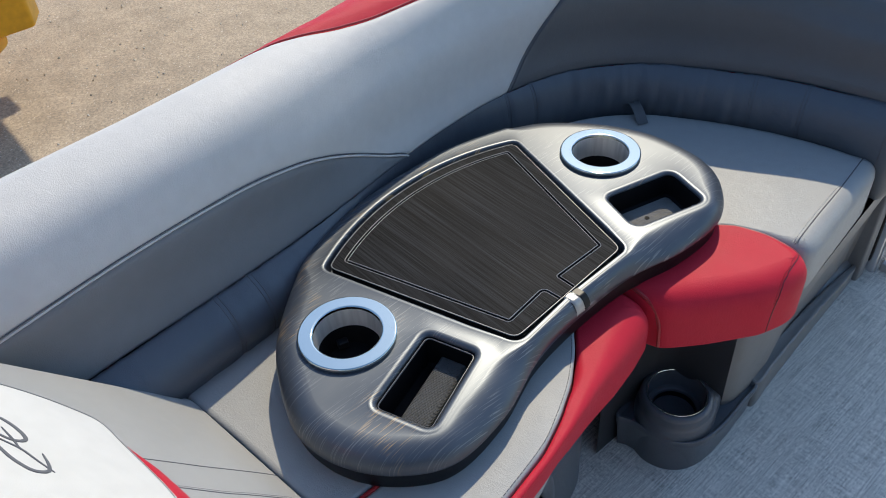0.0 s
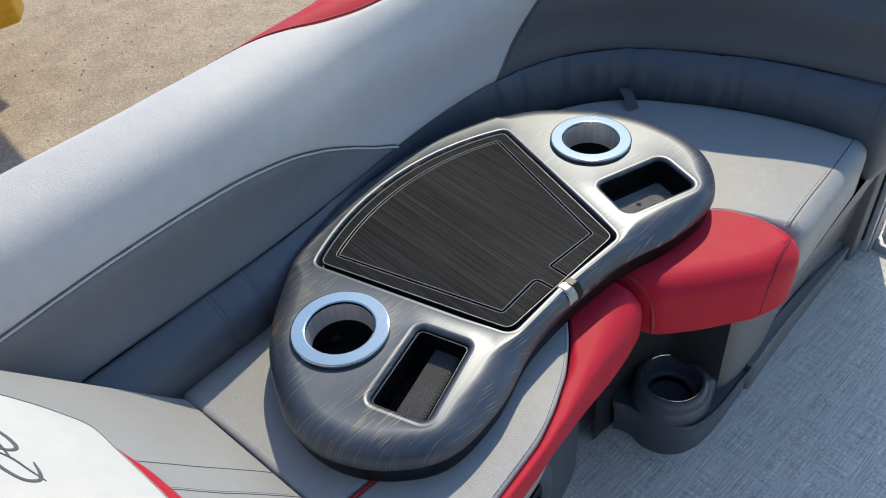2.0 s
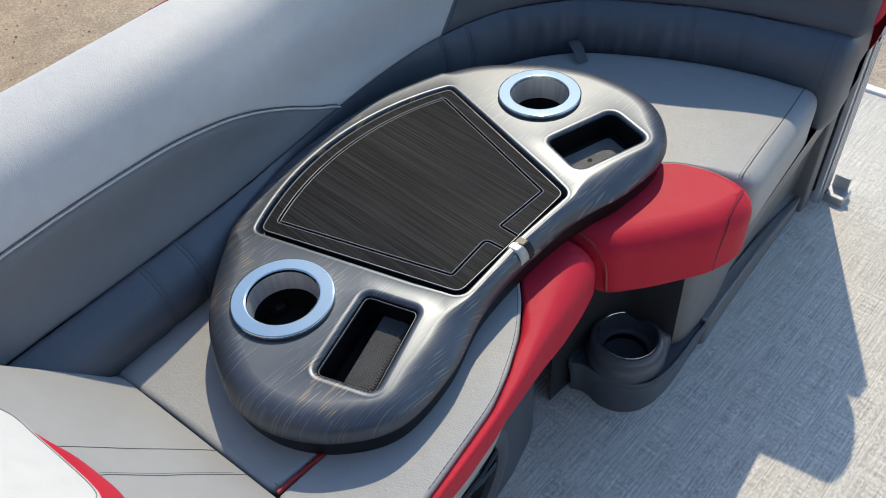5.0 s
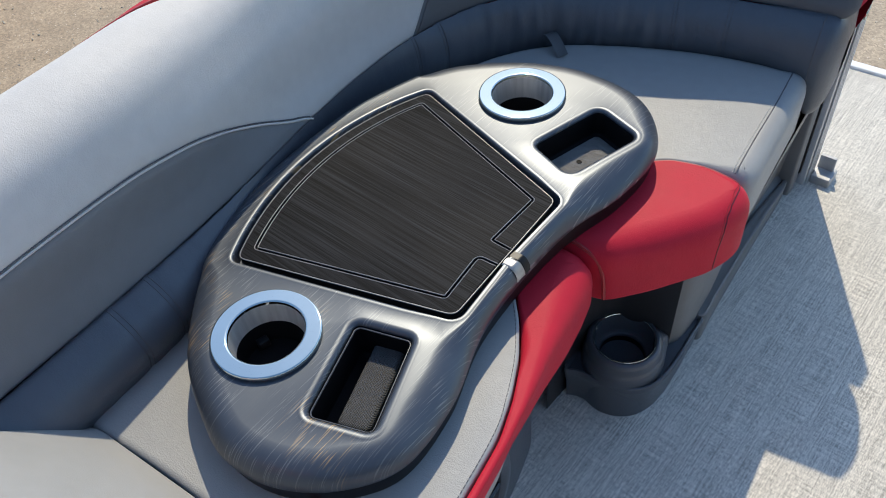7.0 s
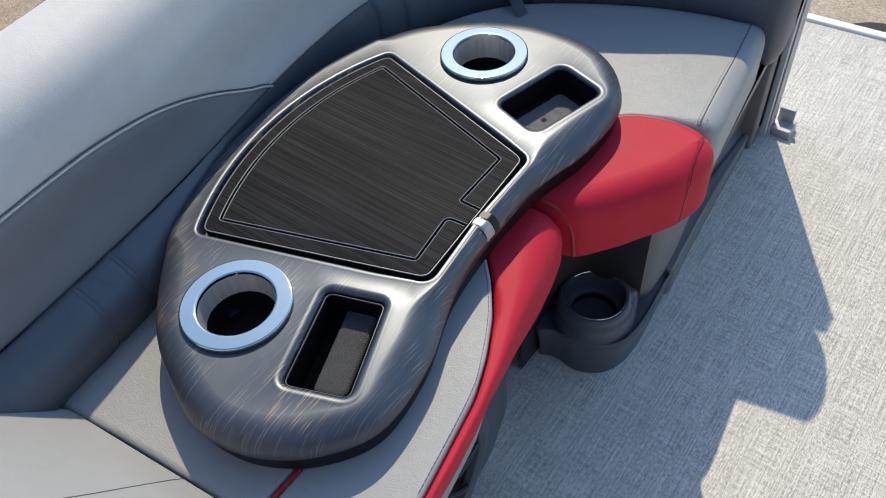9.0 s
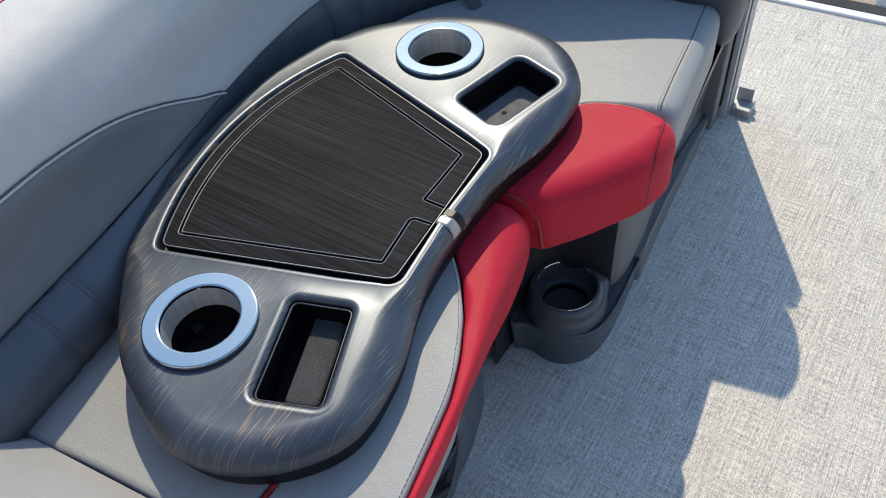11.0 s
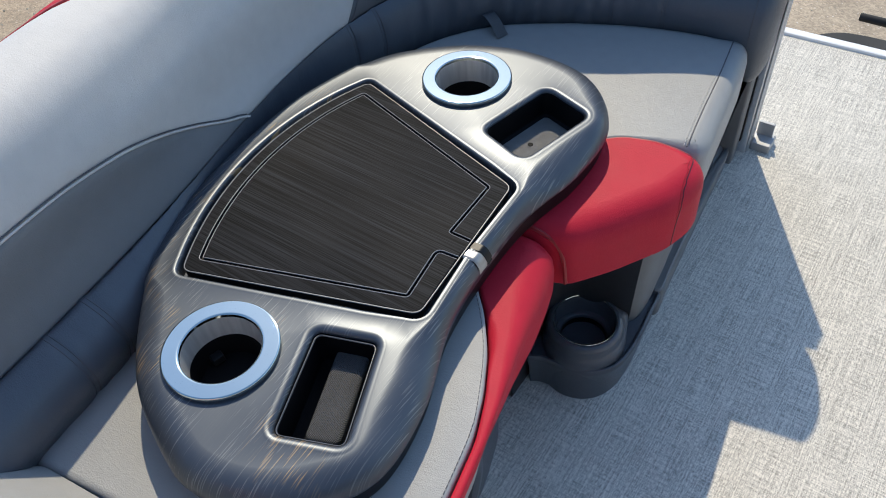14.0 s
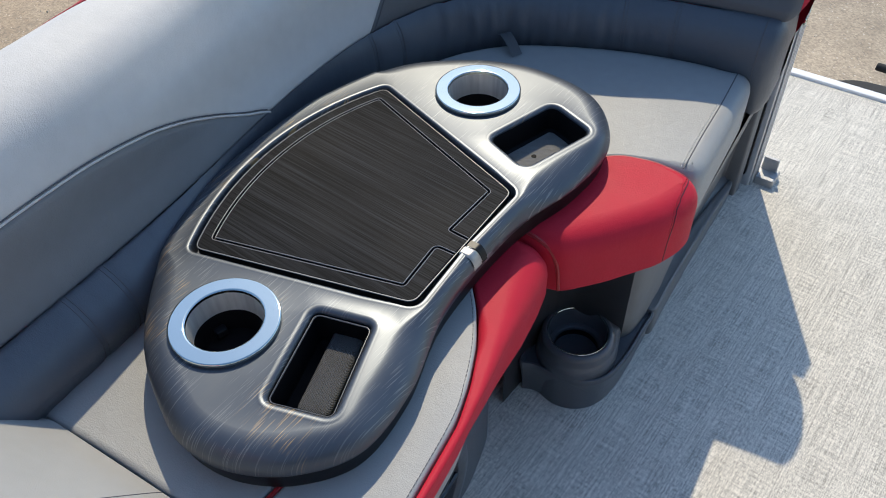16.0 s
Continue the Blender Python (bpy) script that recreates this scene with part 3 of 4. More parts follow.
part("outer_panel", panel(s_split, lambda v: S_END, v_red, lambda s: 1.0, 70, 14, end=S_END, tuck=(1, 0, 1, 0)), RED, bow_back, "red vinyl outer edge")
line = [wall(s_split(v) + 0.003, v, -0.0006) for v in np.linspace(0.01, v_red(s_of_x(0.4)), 60)]
part("seam_thread", tube(line, 0.0007, 5), THREAD, bow_back, "dark thread along the seam")

# lumbar roll along the foot of the backrests
ROLL_O = [(-1.3, 0.042), (-0.25, 0.040), (-0.12, 0.016), (-0.03, 0.004), (0.15, 0.006), (0.3, 0.022)]


def roll_out(s):
    x = x_of_s(s)
    return lerp_table(x, ROLL_O) if s < s_near(0.349, 0.185) else lerp_table(s, [(s_near(0.349, 0.185), 0.022), (s_near(0.5, 0.03), 0.034), (B_LEN, 0.036)])


S_BLOCK = s_near(0.566, -0.15)


ROLL_SEAMS = [s_of_x(-0.30), s_of_x(-0.252), s_of_x(0.238), s_of_x(0.285), s_near(0.535, -0.035), s_near(0.557, -0.105)]


R_LEN = B_LEN - 0.022


def roll(a, b):
    s = a * R_LEN
    o = roll_out(s)
    w = max(0.0, min(1.0, (s - S_BLOCK) / 0.09))
    w = w * w * (3 - 2 * w)
    low = 0.326 - 0.054 * w
    pts = [(-0.012 - 0.1 * w, 0.405), (0.0 - 0.02 * w, 0.4165), (0.22 * o, 0.417), (0.72 * o, 0.402), (o, 0.374), ((0.84 + 0.12 * w) * o, 0.348 - 0.02 * w), (0.5 * o, low), (-0.02, low - 0.008), (-0.03 - 0.09 * w, low), (-0.035 - 0.095 * w, 0.39)]
    k = b * (len(pts) - 1)
    i = min(int(k), len(pts) - 2)
    t = k - i
    p0, p1, p2, p3 = (Vector(pts[max(i - 1, 0)]), Vector(pts[i]), Vector(pts[i + 1]), Vector(pts[min(i + 2, len(pts) - 1)]))
    q = 0.5 * (2 * p1 + (p2 - p0) * t + (2 * p0 - 5 * p1 + 4 * p2 - p3) * t * t + (3 * p1 - p0 - 3 * p2 + p3) * t ** 3)
    dip = sum(0.0022 * math.exp(-((s - m) / 0.004) ** 2) for m in ROLL_SEAMS)
    ruch = 0.006 * noise.noise(Vector((s * 80, q.y * 12, 1.7))) * lerp_table(s, [(s_of_x(0.3), 0.15), (s_of_x(0.42), 1.0), (s_near(0.53, -0.03), 0.8), (s_near(0.56, -0.12), 0.1)])
    if end_k(s) < 1:
        q = Vector((-0.04, 0.35)).lerp(q, end_k(s))
    p, nrm = on_line(s)
    w = p - nrm * (q.x - dip + ruch)
    return Vector((w.x, w.y, q.y))


def end_k(s):
    return 1.0 if s < R_LEN - 0.025 else 0.35 + 0.65 * math.sqrt(max(0.0, 1 - ((s - R_LEN + 0.025) / 0.025) ** 2))


roll_thing = part("lumbar_roll", grid(roll, 460, 36), DARK, lounge, "slate vinyl lumbar roll with stitched seams")
part("end_seam", tube([roll(1 - 0.034 / R_LEN, c) for c in np.linspace(0.12, 0.62, 30)], 0.0009, 5), THREAD, roll_thing)
for m in ROLL_SEAMS:
    for o in (-0.0026, 0.0026):
        part("seam_thread", tube([roll((m + o) / R_LEN, b) - Vector((*on_line(m)[1], 0)) * 0.0003 for b in np.linspace(0.16, 0.66, 20)], 0.0005, 5), THREAD, roll_thing)


# ---- seat cushions ----
SEAT_T, SEAT_B = 0.346, 0.262


def cushion_piece(name, outline, parent, material, radii, label="", z1=SEAT_T, z0=SEAT_B, step=0.006, crown=0.0):
    """outline: corner points; radii: (x, y, radius) marks, each point takes the nearest mark's radius."""
    loop = resample([Vector(p) for p in outline], step, True)
    loop = smooth_loop(loop, 3)
    rs = [min(radii, key=lambda m: (p - Vector(m[:2])).length)[2] for p in loop]
    nin = inward(loop)
    rs = [min(q, 0.42 * room(loop, nin, i)) for i, q in enumerate(rs)]
    for _ in range(14):
        rs = [(rs[i - 1] + rs[i] * 2 + rs[(i + 1) % len(rs)]) / 4 for i in range(len(rs))]
    return part(name, prism(loop, z0, z1, rs, 0.006, crown=crown), material, parent, label, smooth=60)


def smooth_loop(loop, times):
    for _ in range(times):
        loop = [(loop[i - 1] + loop[i] * 2 + loop[(i + 1) % len(loop)]) / 4 for i in range(len(loop))]
    return loop


def back_edge(s0, s1, off, n=30):
    return [on_line(s)[0] - on_line(s)[1] * off for s in np.linspace(s0, s1, n)]


port_seat = thing("side_seat_cushion", (-0.15, -0.05, SEAT_B), "grey vinyl side seat cushion with red front corner", "cushion")
aft = [(-0.378, 0.112), (-0.366, 0.02), (-0.353, -0.132)]
main = [(x_ - 0.0045, y_) for x_, y_ in aft] + [(-0.2, -0.134), (-0.05, -0.122), (0.03, -0.10), (0.09, -0.08)] + [tuple(p) for p in back_edge(s_of_x(0.09), s_of_x(-0.37), 0.024)]
cushion_piece("seat_panel", main, port_seat, GREY, [(-0.37, 0.0, 0.008), (0, 0.2, 0.012), (-0.2, -0.135, 0.004), (0.09, 0.05, 0.006)])
strip_line = [(0.03, -0.104), (0.003, -0.131), (-0.028, -0.160), (-0.066, -0.187), (-0.11, -0.209), (-0.155, -0.225), (-0.261, -0.243), (-0.4, -0.257), (-0.75, -0.28)]
front = [(-0.75, -0.168), (-0.370, -0.168), (-0.361, -0.138), (-0.2, -0.139), (-0.05, -0.127)] + strip_line
cushion_piece("front_panel", front, port_seat, GREY, [(-0.2, -0.139, 0.004), (-0.5, -0.168, 0.006), (0.0, -0.131, 0.003), (-0.1, -0.2, 0.003), (-0.2, -0.232, 0.005), (-0.5, -0.25, 0.012)])
red = [(0.034, -0.106), (0.088, -0.085), (0.095, -0.13), (0.101, -0.158), (0.09, -0.181), (0.045, -0.193), (-0.01, -0.203), (-0.05, -0.211), (-0.1, -0.2235), (-0.15, -0.235), (-0.2, -0.2435), (-0.25, -0.250), (-0.4, -0.268), (-0.75, -0.291)] + [(x_, y_ - 0.002) for x_, y_ in reversed(strip_line)]
red_front = cushion_piece("red_front", red, port_seat, RED, [(0.0, -0.135, 0.004), (-0.1, -0.2, 0.003), (-0.3, -0.243, 0.003), (-0.3, -0.252, 0.012), (-0.5, -0.275, 0.012), (0.09, -0.18, 0.035), (0.0, -0.208, 0.034), (-0.08, -0.222, 0.024), (-0.16, -0.238, 0.016), (0.09, -0.11, 0.02)], "red vinyl front corner", z1=0.345, z0=0.274)
for v in red_front.data.vertices:   # the front face falls back towards its foot
    v.co.y += 0.2 * max(0.0, min(1.0, (0.0 - v.co.x) / 0.12)) * max(0.0, 0.335 - v.co.z) * (1 if v.co.y < -0.15 else 0)
part("seam_piping", tube([(x_, y_, 0.3445) for x_, y_ in smooth_line([(-0.353, -0.1355), (-0.2, -0.1368), (-0.05, -0.1248), (0.03, -0.103)], 0.006)], 0.0024, 6), REDPIPE, port_seat, "red welt between the panels")
part("seam_stitches", stitches([(p.x - 0.0016, p.y + 0.0042, 0.3462) for p in smooth_line(strip_line[:7], 0.004)], r=0.0004), THREAD, port_seat, "dark stitches beside the red front")
part("aft_seam", tube([(p.x - 0.0005, p.y, 0.3405) for p in smooth_line(aft, 0.004)], 0.0012, 6), THREAD, port_seat, "dark seam at the aft edge")
part("aft_stitches", stitches([(p.x + 0.0050, p.y, 0.3455) for p in smooth_line(aft, 0.004)], 0.0035, 0.0025), THREAD, port_seat, "dark stitches")

bow_seat = thing("bow_seat_cushion", (0.35, -0.05, SEAT_B), "grey vinyl bow seat cushion with red corner bolster", "cushion")
arc = [(0.093, -0.082), (0.2, -0.112), (0.258, -0.136), (0.284, -0.165), (0.297, -0.205), (0.3, -0.238)]
main = [tuple(p) for p in back_edge(s_near(0.574, -0.19), s_of_x(0.10), 0.024)] + [(0.095, 0.1)] + [(x_ + 0.002, y_ + 0.001) for x_, y_ in arc] + [(0.310, -0.259), (0.33, -0.262), (0.45, -0.249), (0.53, -0.24), (0.553, -0.232), (0.559, -0.215)]
cushion_piece("seat_panel", main, bow_seat, GREY, [(0.42, -0.25, 0.022), (0.33, -0.262, 0.022), (0.306, -0.25, 0.022), (0.56, -0.22, 0.022), (0.55, -0.15, 0.014), (0.4, 0.1, 0.012), (0.25, -0.135, 0.004), (0.29, -0.18, 0.004), (0.301, -0.22, 0.01)])
red = [(x_ - 0.001, y_ - 0.001) for x_, y_ in arc] + [(0.2985, -0.258), (0.291, -0.271), (0.275, -0.2775), (0.25, -0.276), (0.213, -0.264), (0.15, -0.224), (0.107, -0.19), (0.099, -0.165), (0.094, -0.13)]
red_corner = cushion_piece("red_corner", red, bow_seat, RED, [(0.25, -0.135, 0.004), (0.29, -0.18, 0.004), (0.299, -0.225, 0.008), (0.298, -0.25, 0.018), (0.285, -0.272, 0.03), (0.22, -0.268, 0.034), (0.15, -0.225, 0.034), (0.1, -0.17, 0.03), (0.094, -0.13, 0.02), (0.12, -0.09, 0.004)], "red vinyl corner bolster", z1=0.350)
part("seam_piping", tube(drape(red_corner, smooth_line([(x_, y_, 0.349) for x_, y_ in arc[1:]] + [(0.2985, -0.254, 0.34), (0.296, -0.265, 0.325), (0.293, -0.27, 0.30)], 0.005), -0.0002), 0.0018, 6), REDPIPE, bow_seat, "red welt")
part("seam_thread", tube([(p.x, p.y + 0.003, 0.3460) for p in smooth_line([(0.306, -0.243), (0.38, -0.234), (0.46, -0.226), (0.552, -0.214)], 0.006)], 0.0009, 5), THREAD, bow_seat, "dark seam line")
part("seam_stitches", stitches([(p.x, p.y + 0.007, 0.3464) for p in smooth_line([(0.306, -0.243), (0.38, -0.234), (0.46, -0.226)], 0.006)], 0.004, 0.003), PALE_THREAD, bow_seat)

part("joint_piping", tube(smooth_line([(0.0975, -0.11, 0.347), (0.1015, -0.15, 0.342), (0.1045, -0.172, 0.328), (0.104, -0.183, 0.305), (0.1, -0.189, 0.275)], 0.005), 0.0025, 6), REDPIPE, bow_seat, "red welt at the joint of the cushions")
line = smooth_line([(0.294, -0.250, 0.345), (0.262, -0.255, 0.342), (0.238, -0.258, 0.335), (0.224, -0.262, 0.32), (0.219, -0.265, 0.30), (0.217, -0.266, 0.268)], 0.003)
part("corner_stitches", stitches(drape(red_corner, line[:len(line) * 2 // 3], 0.0003), 0.0032, 0.002, 0.0005), REDPIPE, bow_seat, "red stitched seam over the corner")
part("corner_seam", tube(drape(red_corner, [p + Vector((0.0035, -0.002, 0.0)) for p in line], -0.0002), 0.0009, 5), MAROON, bow_seat, "dark crease of the corner seam")

strap = thing("pull_strap", (0.39, 0.08, 0.345), "grey webbing pull strap looped behind the seat", "strap")
STRAP = smooth_line([(0.424, 0.113, 0.360), (0.418, 0.101, 0.366), (0.410, 0.086, 0.362), (0.405, 0.075, 0.353), (0.402, 0.069, 0.348)], 0.005)
def strap_f(a, b):
    c = STRAP[round(a * (len(STRAP) - 1))]
    return c + Vector((0.93, -0.37, 0)) * 0.018 * (b - 0.5)
bm = grid(strap_f, len(STRAP) - 1, 3)
bmesh.ops.solidify(bm, geom=bm.faces[:], thickness=0.0018)
part("webbing", bm, PANEL, strap)

# ---- chaise back at the aft end ----
chaise = thing("chaise_back", (-0.55, -0.03, 0.34), "sloping light grey chaise back with white headrest and red sides", "backrest")
CH = [(-0.370, 0.3472), (-0.3775, 0.357), (-0.4336, 0.4288), (-0.4952, 0.5076), (-0.5568, 0.5864), (-0.594, 0.634), (-0.62, 0.66), (-0.66, 0.672), (-0.70, 0.66), (-0.73, 0.60), (-0.74, 0.3475)]
def slab(profile, y0, y1, r=0.02, tilt=None, steps=5):
    """A padded block: a side profile (x, z) stretched from y0 to y1, its side edges rounded."""
    bm, prev = bmesh.new(), None
    loop = resample([Vector(p) for p in profile], 0.012, True)
    nin = inward(loop)
    rows = [(y0 + r * (1 - math.cos(math.pi / 2 * k / steps)), r * (1 - math.sin(math.pi / 2 * k / steps))) for k in range(steps + 1)]
    rows += [(y1 - (y - y0), ins) for y, ins in reversed(rows)]
    for y, ins in rows:
        cur = [bm.verts.new((p.x + v.x * ins + (tilt(y) if tilt else 0), y, p.y + v.y * ins)) for p, v in zip(loop, nin)]
        if prev:
            bridge(bm, prev, cur)
        else:
            fill(bm, cur)
        prev = cur
    fill(bm, prev)
    return bm
chaise_body = part("body", slab(CH, -0.232, 0.104, 0.02, tilt=lambda y: -0.09 * y), LIGHT, chaise)


def on_slope(u, y, h=0.0):
    """A point of the sloping face: u metres up the slope from its foot, raised by h."""
    k = Vector((-0.616, 0.0, 0.788))
    nrm = Vector((0.788, 0.0, 0.616))
    p = Vector((-0.372 - 0.09 * y, y, 0.350)) + k * u + nrm * h
    return p


SEAM_A = smooth_line([(0.19, -0.053), (0.16, -0.0535), (0.126, -0.0545), (0.095, -0.0555), (0.05, -0.0555), (0.011, -0.056)], 0.004)
SEAM_B = smooth_line([(0.172, -0.102), (0.156, -0.0955), (0.125, -0.097), (0.098, -0.0985), (0.07, -0.098), (0.031, -0.099), (0.011, -0.0995)], 0.004)
for k, seam, foot in ((0, SEAM_A, [(-0.364, -0.0565, 0.351), (-0.356, -0.057, 0.3485)]), (1, SEAM_B, [(-0.361, -0.1, 0.351), (-0.353, -0.1, 0.3485)])):
    foot = resample([on_slope(*seam[-1])] + [Vector(p) for p in foot], 0.003)[1:]
    part("seam_thread", tube(drape(chaise_body, [on_slope(p.x, p.y) for p in seam] + foot, 0.0001), 0.0005, 5), THREAD, chaise, "thin dark seam line")
    if k:
        part("seam_stitches", stitches(drape(chaise_body, [on_slope(p.x, p.y + 0.003) for p in seam], 0.0001), 0.0018, 0.0012, 0.0003), THREAD, chaise, "row of fine stitches")
TOP_EDGE = [(0.231, -0.10), (0.230, -0.13), (0.230, -0.158), (0.234, -0.176), (0.248, -0.189), (0.275, -0.202), (0.36, -0.2205), (0.42, -0.232), (0.445, -0.225), (0.45, -0.13), (0.445, -0.045), (0.41, -0.028), (0.34, -0.028), (0.305, -0.0285), (0.272, -0.039), (0.245, -0.055), (0.2345, -0.066), (0.231, -0.08)]
LOW_EDGE = [(0.184, -0.10), (0.178, -0.125), (0.177, -0.148), (0.186, -0.163), (0.212, -0.182), (0.25, -0.200), (0.36, -0.228), (0.425, -0.240), (0.453, -0.233), (0.458, -0.13), (0.453, -0.04), (0.41, -0.021), (0.34, -0.02), (0.30, -0.021), (0.262, -0.032), (0.236, -0.050), (0.220, -0.062), (0.202, -0.078)]
def ring_line(pts, per=7):
    """A closed Catmull-Rom line with the same count of points in each span."""
    p, n, out = [Vector(q) for q in pts], len(pts), []
    for i in range(n):
        a, b, c, d = p[i - 1], p[i], p[(i + 1) % n], p[(i + 2) % n]
        out += [0.5 * (2 * b + (c - a) * t + (2 * a - 5 * b + 4 * c - d) * t * t + (3 * b - a - 3 * c + d) * t ** 3) for t in (k / per for k in range(per))]
    return out
top_l, low_l = ring_line(TOP_EDGE), ring_line(LOW_EDGE)
count = len(top_l)
bm, prev = bmesh.new(), None
for w, h in ((0.0, 0.0), (0.0, 0.006), (0.12, 0.014), (0.35, 0.022), (0.7, 0.028), (1.0, 0.030)):
    cur = [bm.verts.new(on_slope(*low_l[i].lerp(top_l[i], w), h)) for i in range(count)]
    if prev:
        bridge(bm, prev, cur)
    prev = cur
part("headrest_side", bm, RED, chaise, "red vinyl border of the headrest")
bm = prism(top_l, 0.026, 0.036, 0.005)
for v in bm.verts:
    v.co = on_slope(v.co.x, v.co.y, v.co.z)
part("headrest_pad", bm, WHITE, chaise, "white vinyl headrest pad")
part("headrest_thread", tube([on_slope(p.x, p.y, 0.0363) for p in [q + n * 0.0055 for q, n in zip(top_l, inward(top_l))]], 0.00045, 5, closed=True), GREY_THREAD, chaise, "grey thread round the pad")

# embroidered mark on the headrest: plain strokes
def stroke(pts, name, width):
    line = smooth_line(pts, 0.002)
    bm, prev = bmesh.new(), None
    for i, p in enumerate(line):
        t = (line[min(i + 1, len(line) - 1)] - line[max(i - 1, 0)]).normalized()
        half = Vector((-t.y, t.x)) * (0.0004 + (width - 0.0004) * math.sin(math.pi * i / (len(line) - 1)) ** 0.7)
        cur = [bm.verts.new(on_slope(*(p + half * a), h)) for a, h in ((-1, 0.0355), (-0.7, 0.0366), (0.7, 0.0366), (1, 0.0355))]
        if prev:
            bridge(bm, prev, cur, False)
        prev = cur
    part(name, bm, THREAD, chaise, "dark embroidered mark")
stroke([(0.3422, -0.0979), (0.3394, -0.0893), (0.3325, -0.0842), (0.3253, -0.0869), (0.3198, -0.0973), (0.3188, -0.1096), (0.3243, -0.1145), (0.332, -0.1133), (0.3389, -0.1065), (0.3462, -0.1005)], "mark", 0.0019)
stroke([(0.3446, -0.1081), (0.3444, -0.1219), (0.3418, -0.1367), (0.3354, -0.1478), (0.3284, -0.15), (0.322, -0.1474), (0.3185, -0.1396), (0.3165, -0.1279)], "mark", 0.0019)
stroke([(0.3304, -0.0991), (0.3296, -0.1126), (0.3303, -0.1261)], "mark", 0.001)
stroke([(0.3436, -0.1078), (0.3376, -0.1161), (0.3295, -0.1246), (0.3242, -0.1383), (0.3193, -0.1494)], "mark", 0.001)


# ---- seat bases ----
# the moulded front leans outwards; its alcove corner leans aft towards the top
def lines(top, low):
    return [smooth_line([(*p, 0) for p in pts], 0.005) for pts in (top, low)]


ALCOVE_L = lines([(0.085, -0.128), (0.12, -0.13), (0.15, -0.135), (0.170, -0.15), (0.181, -0.19), (0.189, -0.247)],
                 [(0.085, -0.128), (0.15, -0.13), (0.21, -0.133), (0.236, -0.145), (0.247, -0.18), (0.258, -0.221)])
FRONT_L = lines([(0.189, -0.247), (0.200, -0.2555), (0.23, -0.2595), (0.30, -0.262), (0.37, -0.258), (0.48, -0.247), (0.60, -0.236), (0.69, -0.227), (0.716, -0.222), (0.724, -0.17), (0.724, 0.0)],
                [(0.258, -0.221), (0.268, -0.2265), (0.285, -0.229), (0.32, -0.2275), (0.37, -0.222), (0.48, -0.213), (0.60, -0.206), (0.69, -0.2), (0.716, -0.197), (0.724, -0.17), (0.724, 0.0)])


def skin(pair, a, b):
    """The moulded front of the seat base: slanting inwards to a lip on the deck, with a long toe recess."""
    t, l_ = [line[round(a * (len(line) - 1))] for line in pair]
    z = 0.268 * (1 - b)
    p = t.lerp(l_, b ** 0.8)
    rec = max(0.0, min(1.0, (p.x - 0.37) / 0.07)) * max(0.0, min(1.0, (0.712 - p.x) / 0.02)) if p.y < -0.15 else 0.0
    hz = max(0.0, min(1.0, (0.185 + 0.03 * (p.x - 0.5) - z) / 0.012)) * max(0.0, min(1.0, (z - 0.028) / 0.008))
    lip = 0.007 * max(0.0, min(1.0, (0.034 - z) / 0.008)) if p.x > 0.25 and p.y < -0.15 else 0.0
    return Vector((p.x, p.y + 0.010 * rec * hz - lip, z))


base_bow = part("bow_base", grid(lambda a, b: skin(FRONT_L, a, b), 150, 44), BASE, lounge, "taupe moulded plastic seat base with toe recess", smooth=35)
part("alcove", grid(lambda a, b: skin(ALCOVE_L, a, b), 40, 20), ALCOVE, base_bow, "dark alcove behind the cup holder")
loop = resample([Vector(p) for p in ((0.1, -0.1), (0.19, -0.12), (0.207, -0.238), (0.27, -0.247), (0.36, -0.245), (0.69, -0.216), (0.70, 0.0), (0.45, 0.17), (0.1, 0.2))], 0.012, True)
part("deck_board", prism(loop, 0.235, 0.26, 0.002), BASE, base_bow, "board under the cushion")

loop = resample([Vector(p) for p in ((-1.2, -0.235), (-0.3, -0.19), (-0.05, -0.165), (0.035, -0.14), (0.06, -0.11), (0.07, 0.19), (-1.2, 0.05))], 0.012, True)
# side base takes the pod's plastic, darker than the bow base
part("side_base", prism(smooth_loop(loop, 3), 0.0, 0.2605, 0.004), PODM, lounge, "moulded plastic side seat base, darker than the bow base")

part("end_cap", box(0.700, 0.7305, -0.221, -0.17, 0.0, 0.259, 0.004), BASE, base_bow, "taupe end cap of the base")

speaker = thing("speaker", (-0.2, -0.2, 0.13), "round deck speaker with black ribbed grille in the base", "speaker")
SPK = pose(-0.185, -0.186, 0.135, 90, 0, 6)
def turned(profile, seg=40):
    bm = lathe(profile, (0, 0), seg)
    bmesh.ops.transform(bm, matrix=SPK, verts=bm.verts)
    return bm
part("frame", turned([(0.112, -0.02), (0.112, 0.004), (0.106, 0.009), (0.094, 0.010), (0.088, 0.006), (0.086, -0.01)]), PODM, speaker, "dark rounded speaker frame")
part("cone", turned([(0.087, -0.002), (0.05, -0.012), (0.02, -0.016), (0.0, -0.012)]), BLACK, speaker)
for k in range(6):
    a0 = math.pi / 3 * k
    for da in (-0.16, 0.16):
        q0, q1 = Vector((0.018 * math.cos(a0), 0.018 * math.sin(a0), 0.003)), Vector((0.087 * math.cos(a0 + da), 0.087 * math.sin(a0 + da), 0.004))
        bm = tube([q0, q0.lerp(q1, 0.5) + Vector((0, 0, 0.003)), q1], 0.0032, 6)
        bmesh.ops.transform(bm, matrix=SPK, verts=bm.verts)
        part("grille_rib", bm, GLOSS, speaker)

cup_pod = thing("deck_cup_holder", (0.185, -0.187, 0.0), "charcoal moulded cup holder pod at the foot of the seat", "cup holder")
PC = (0.185, -0.185)
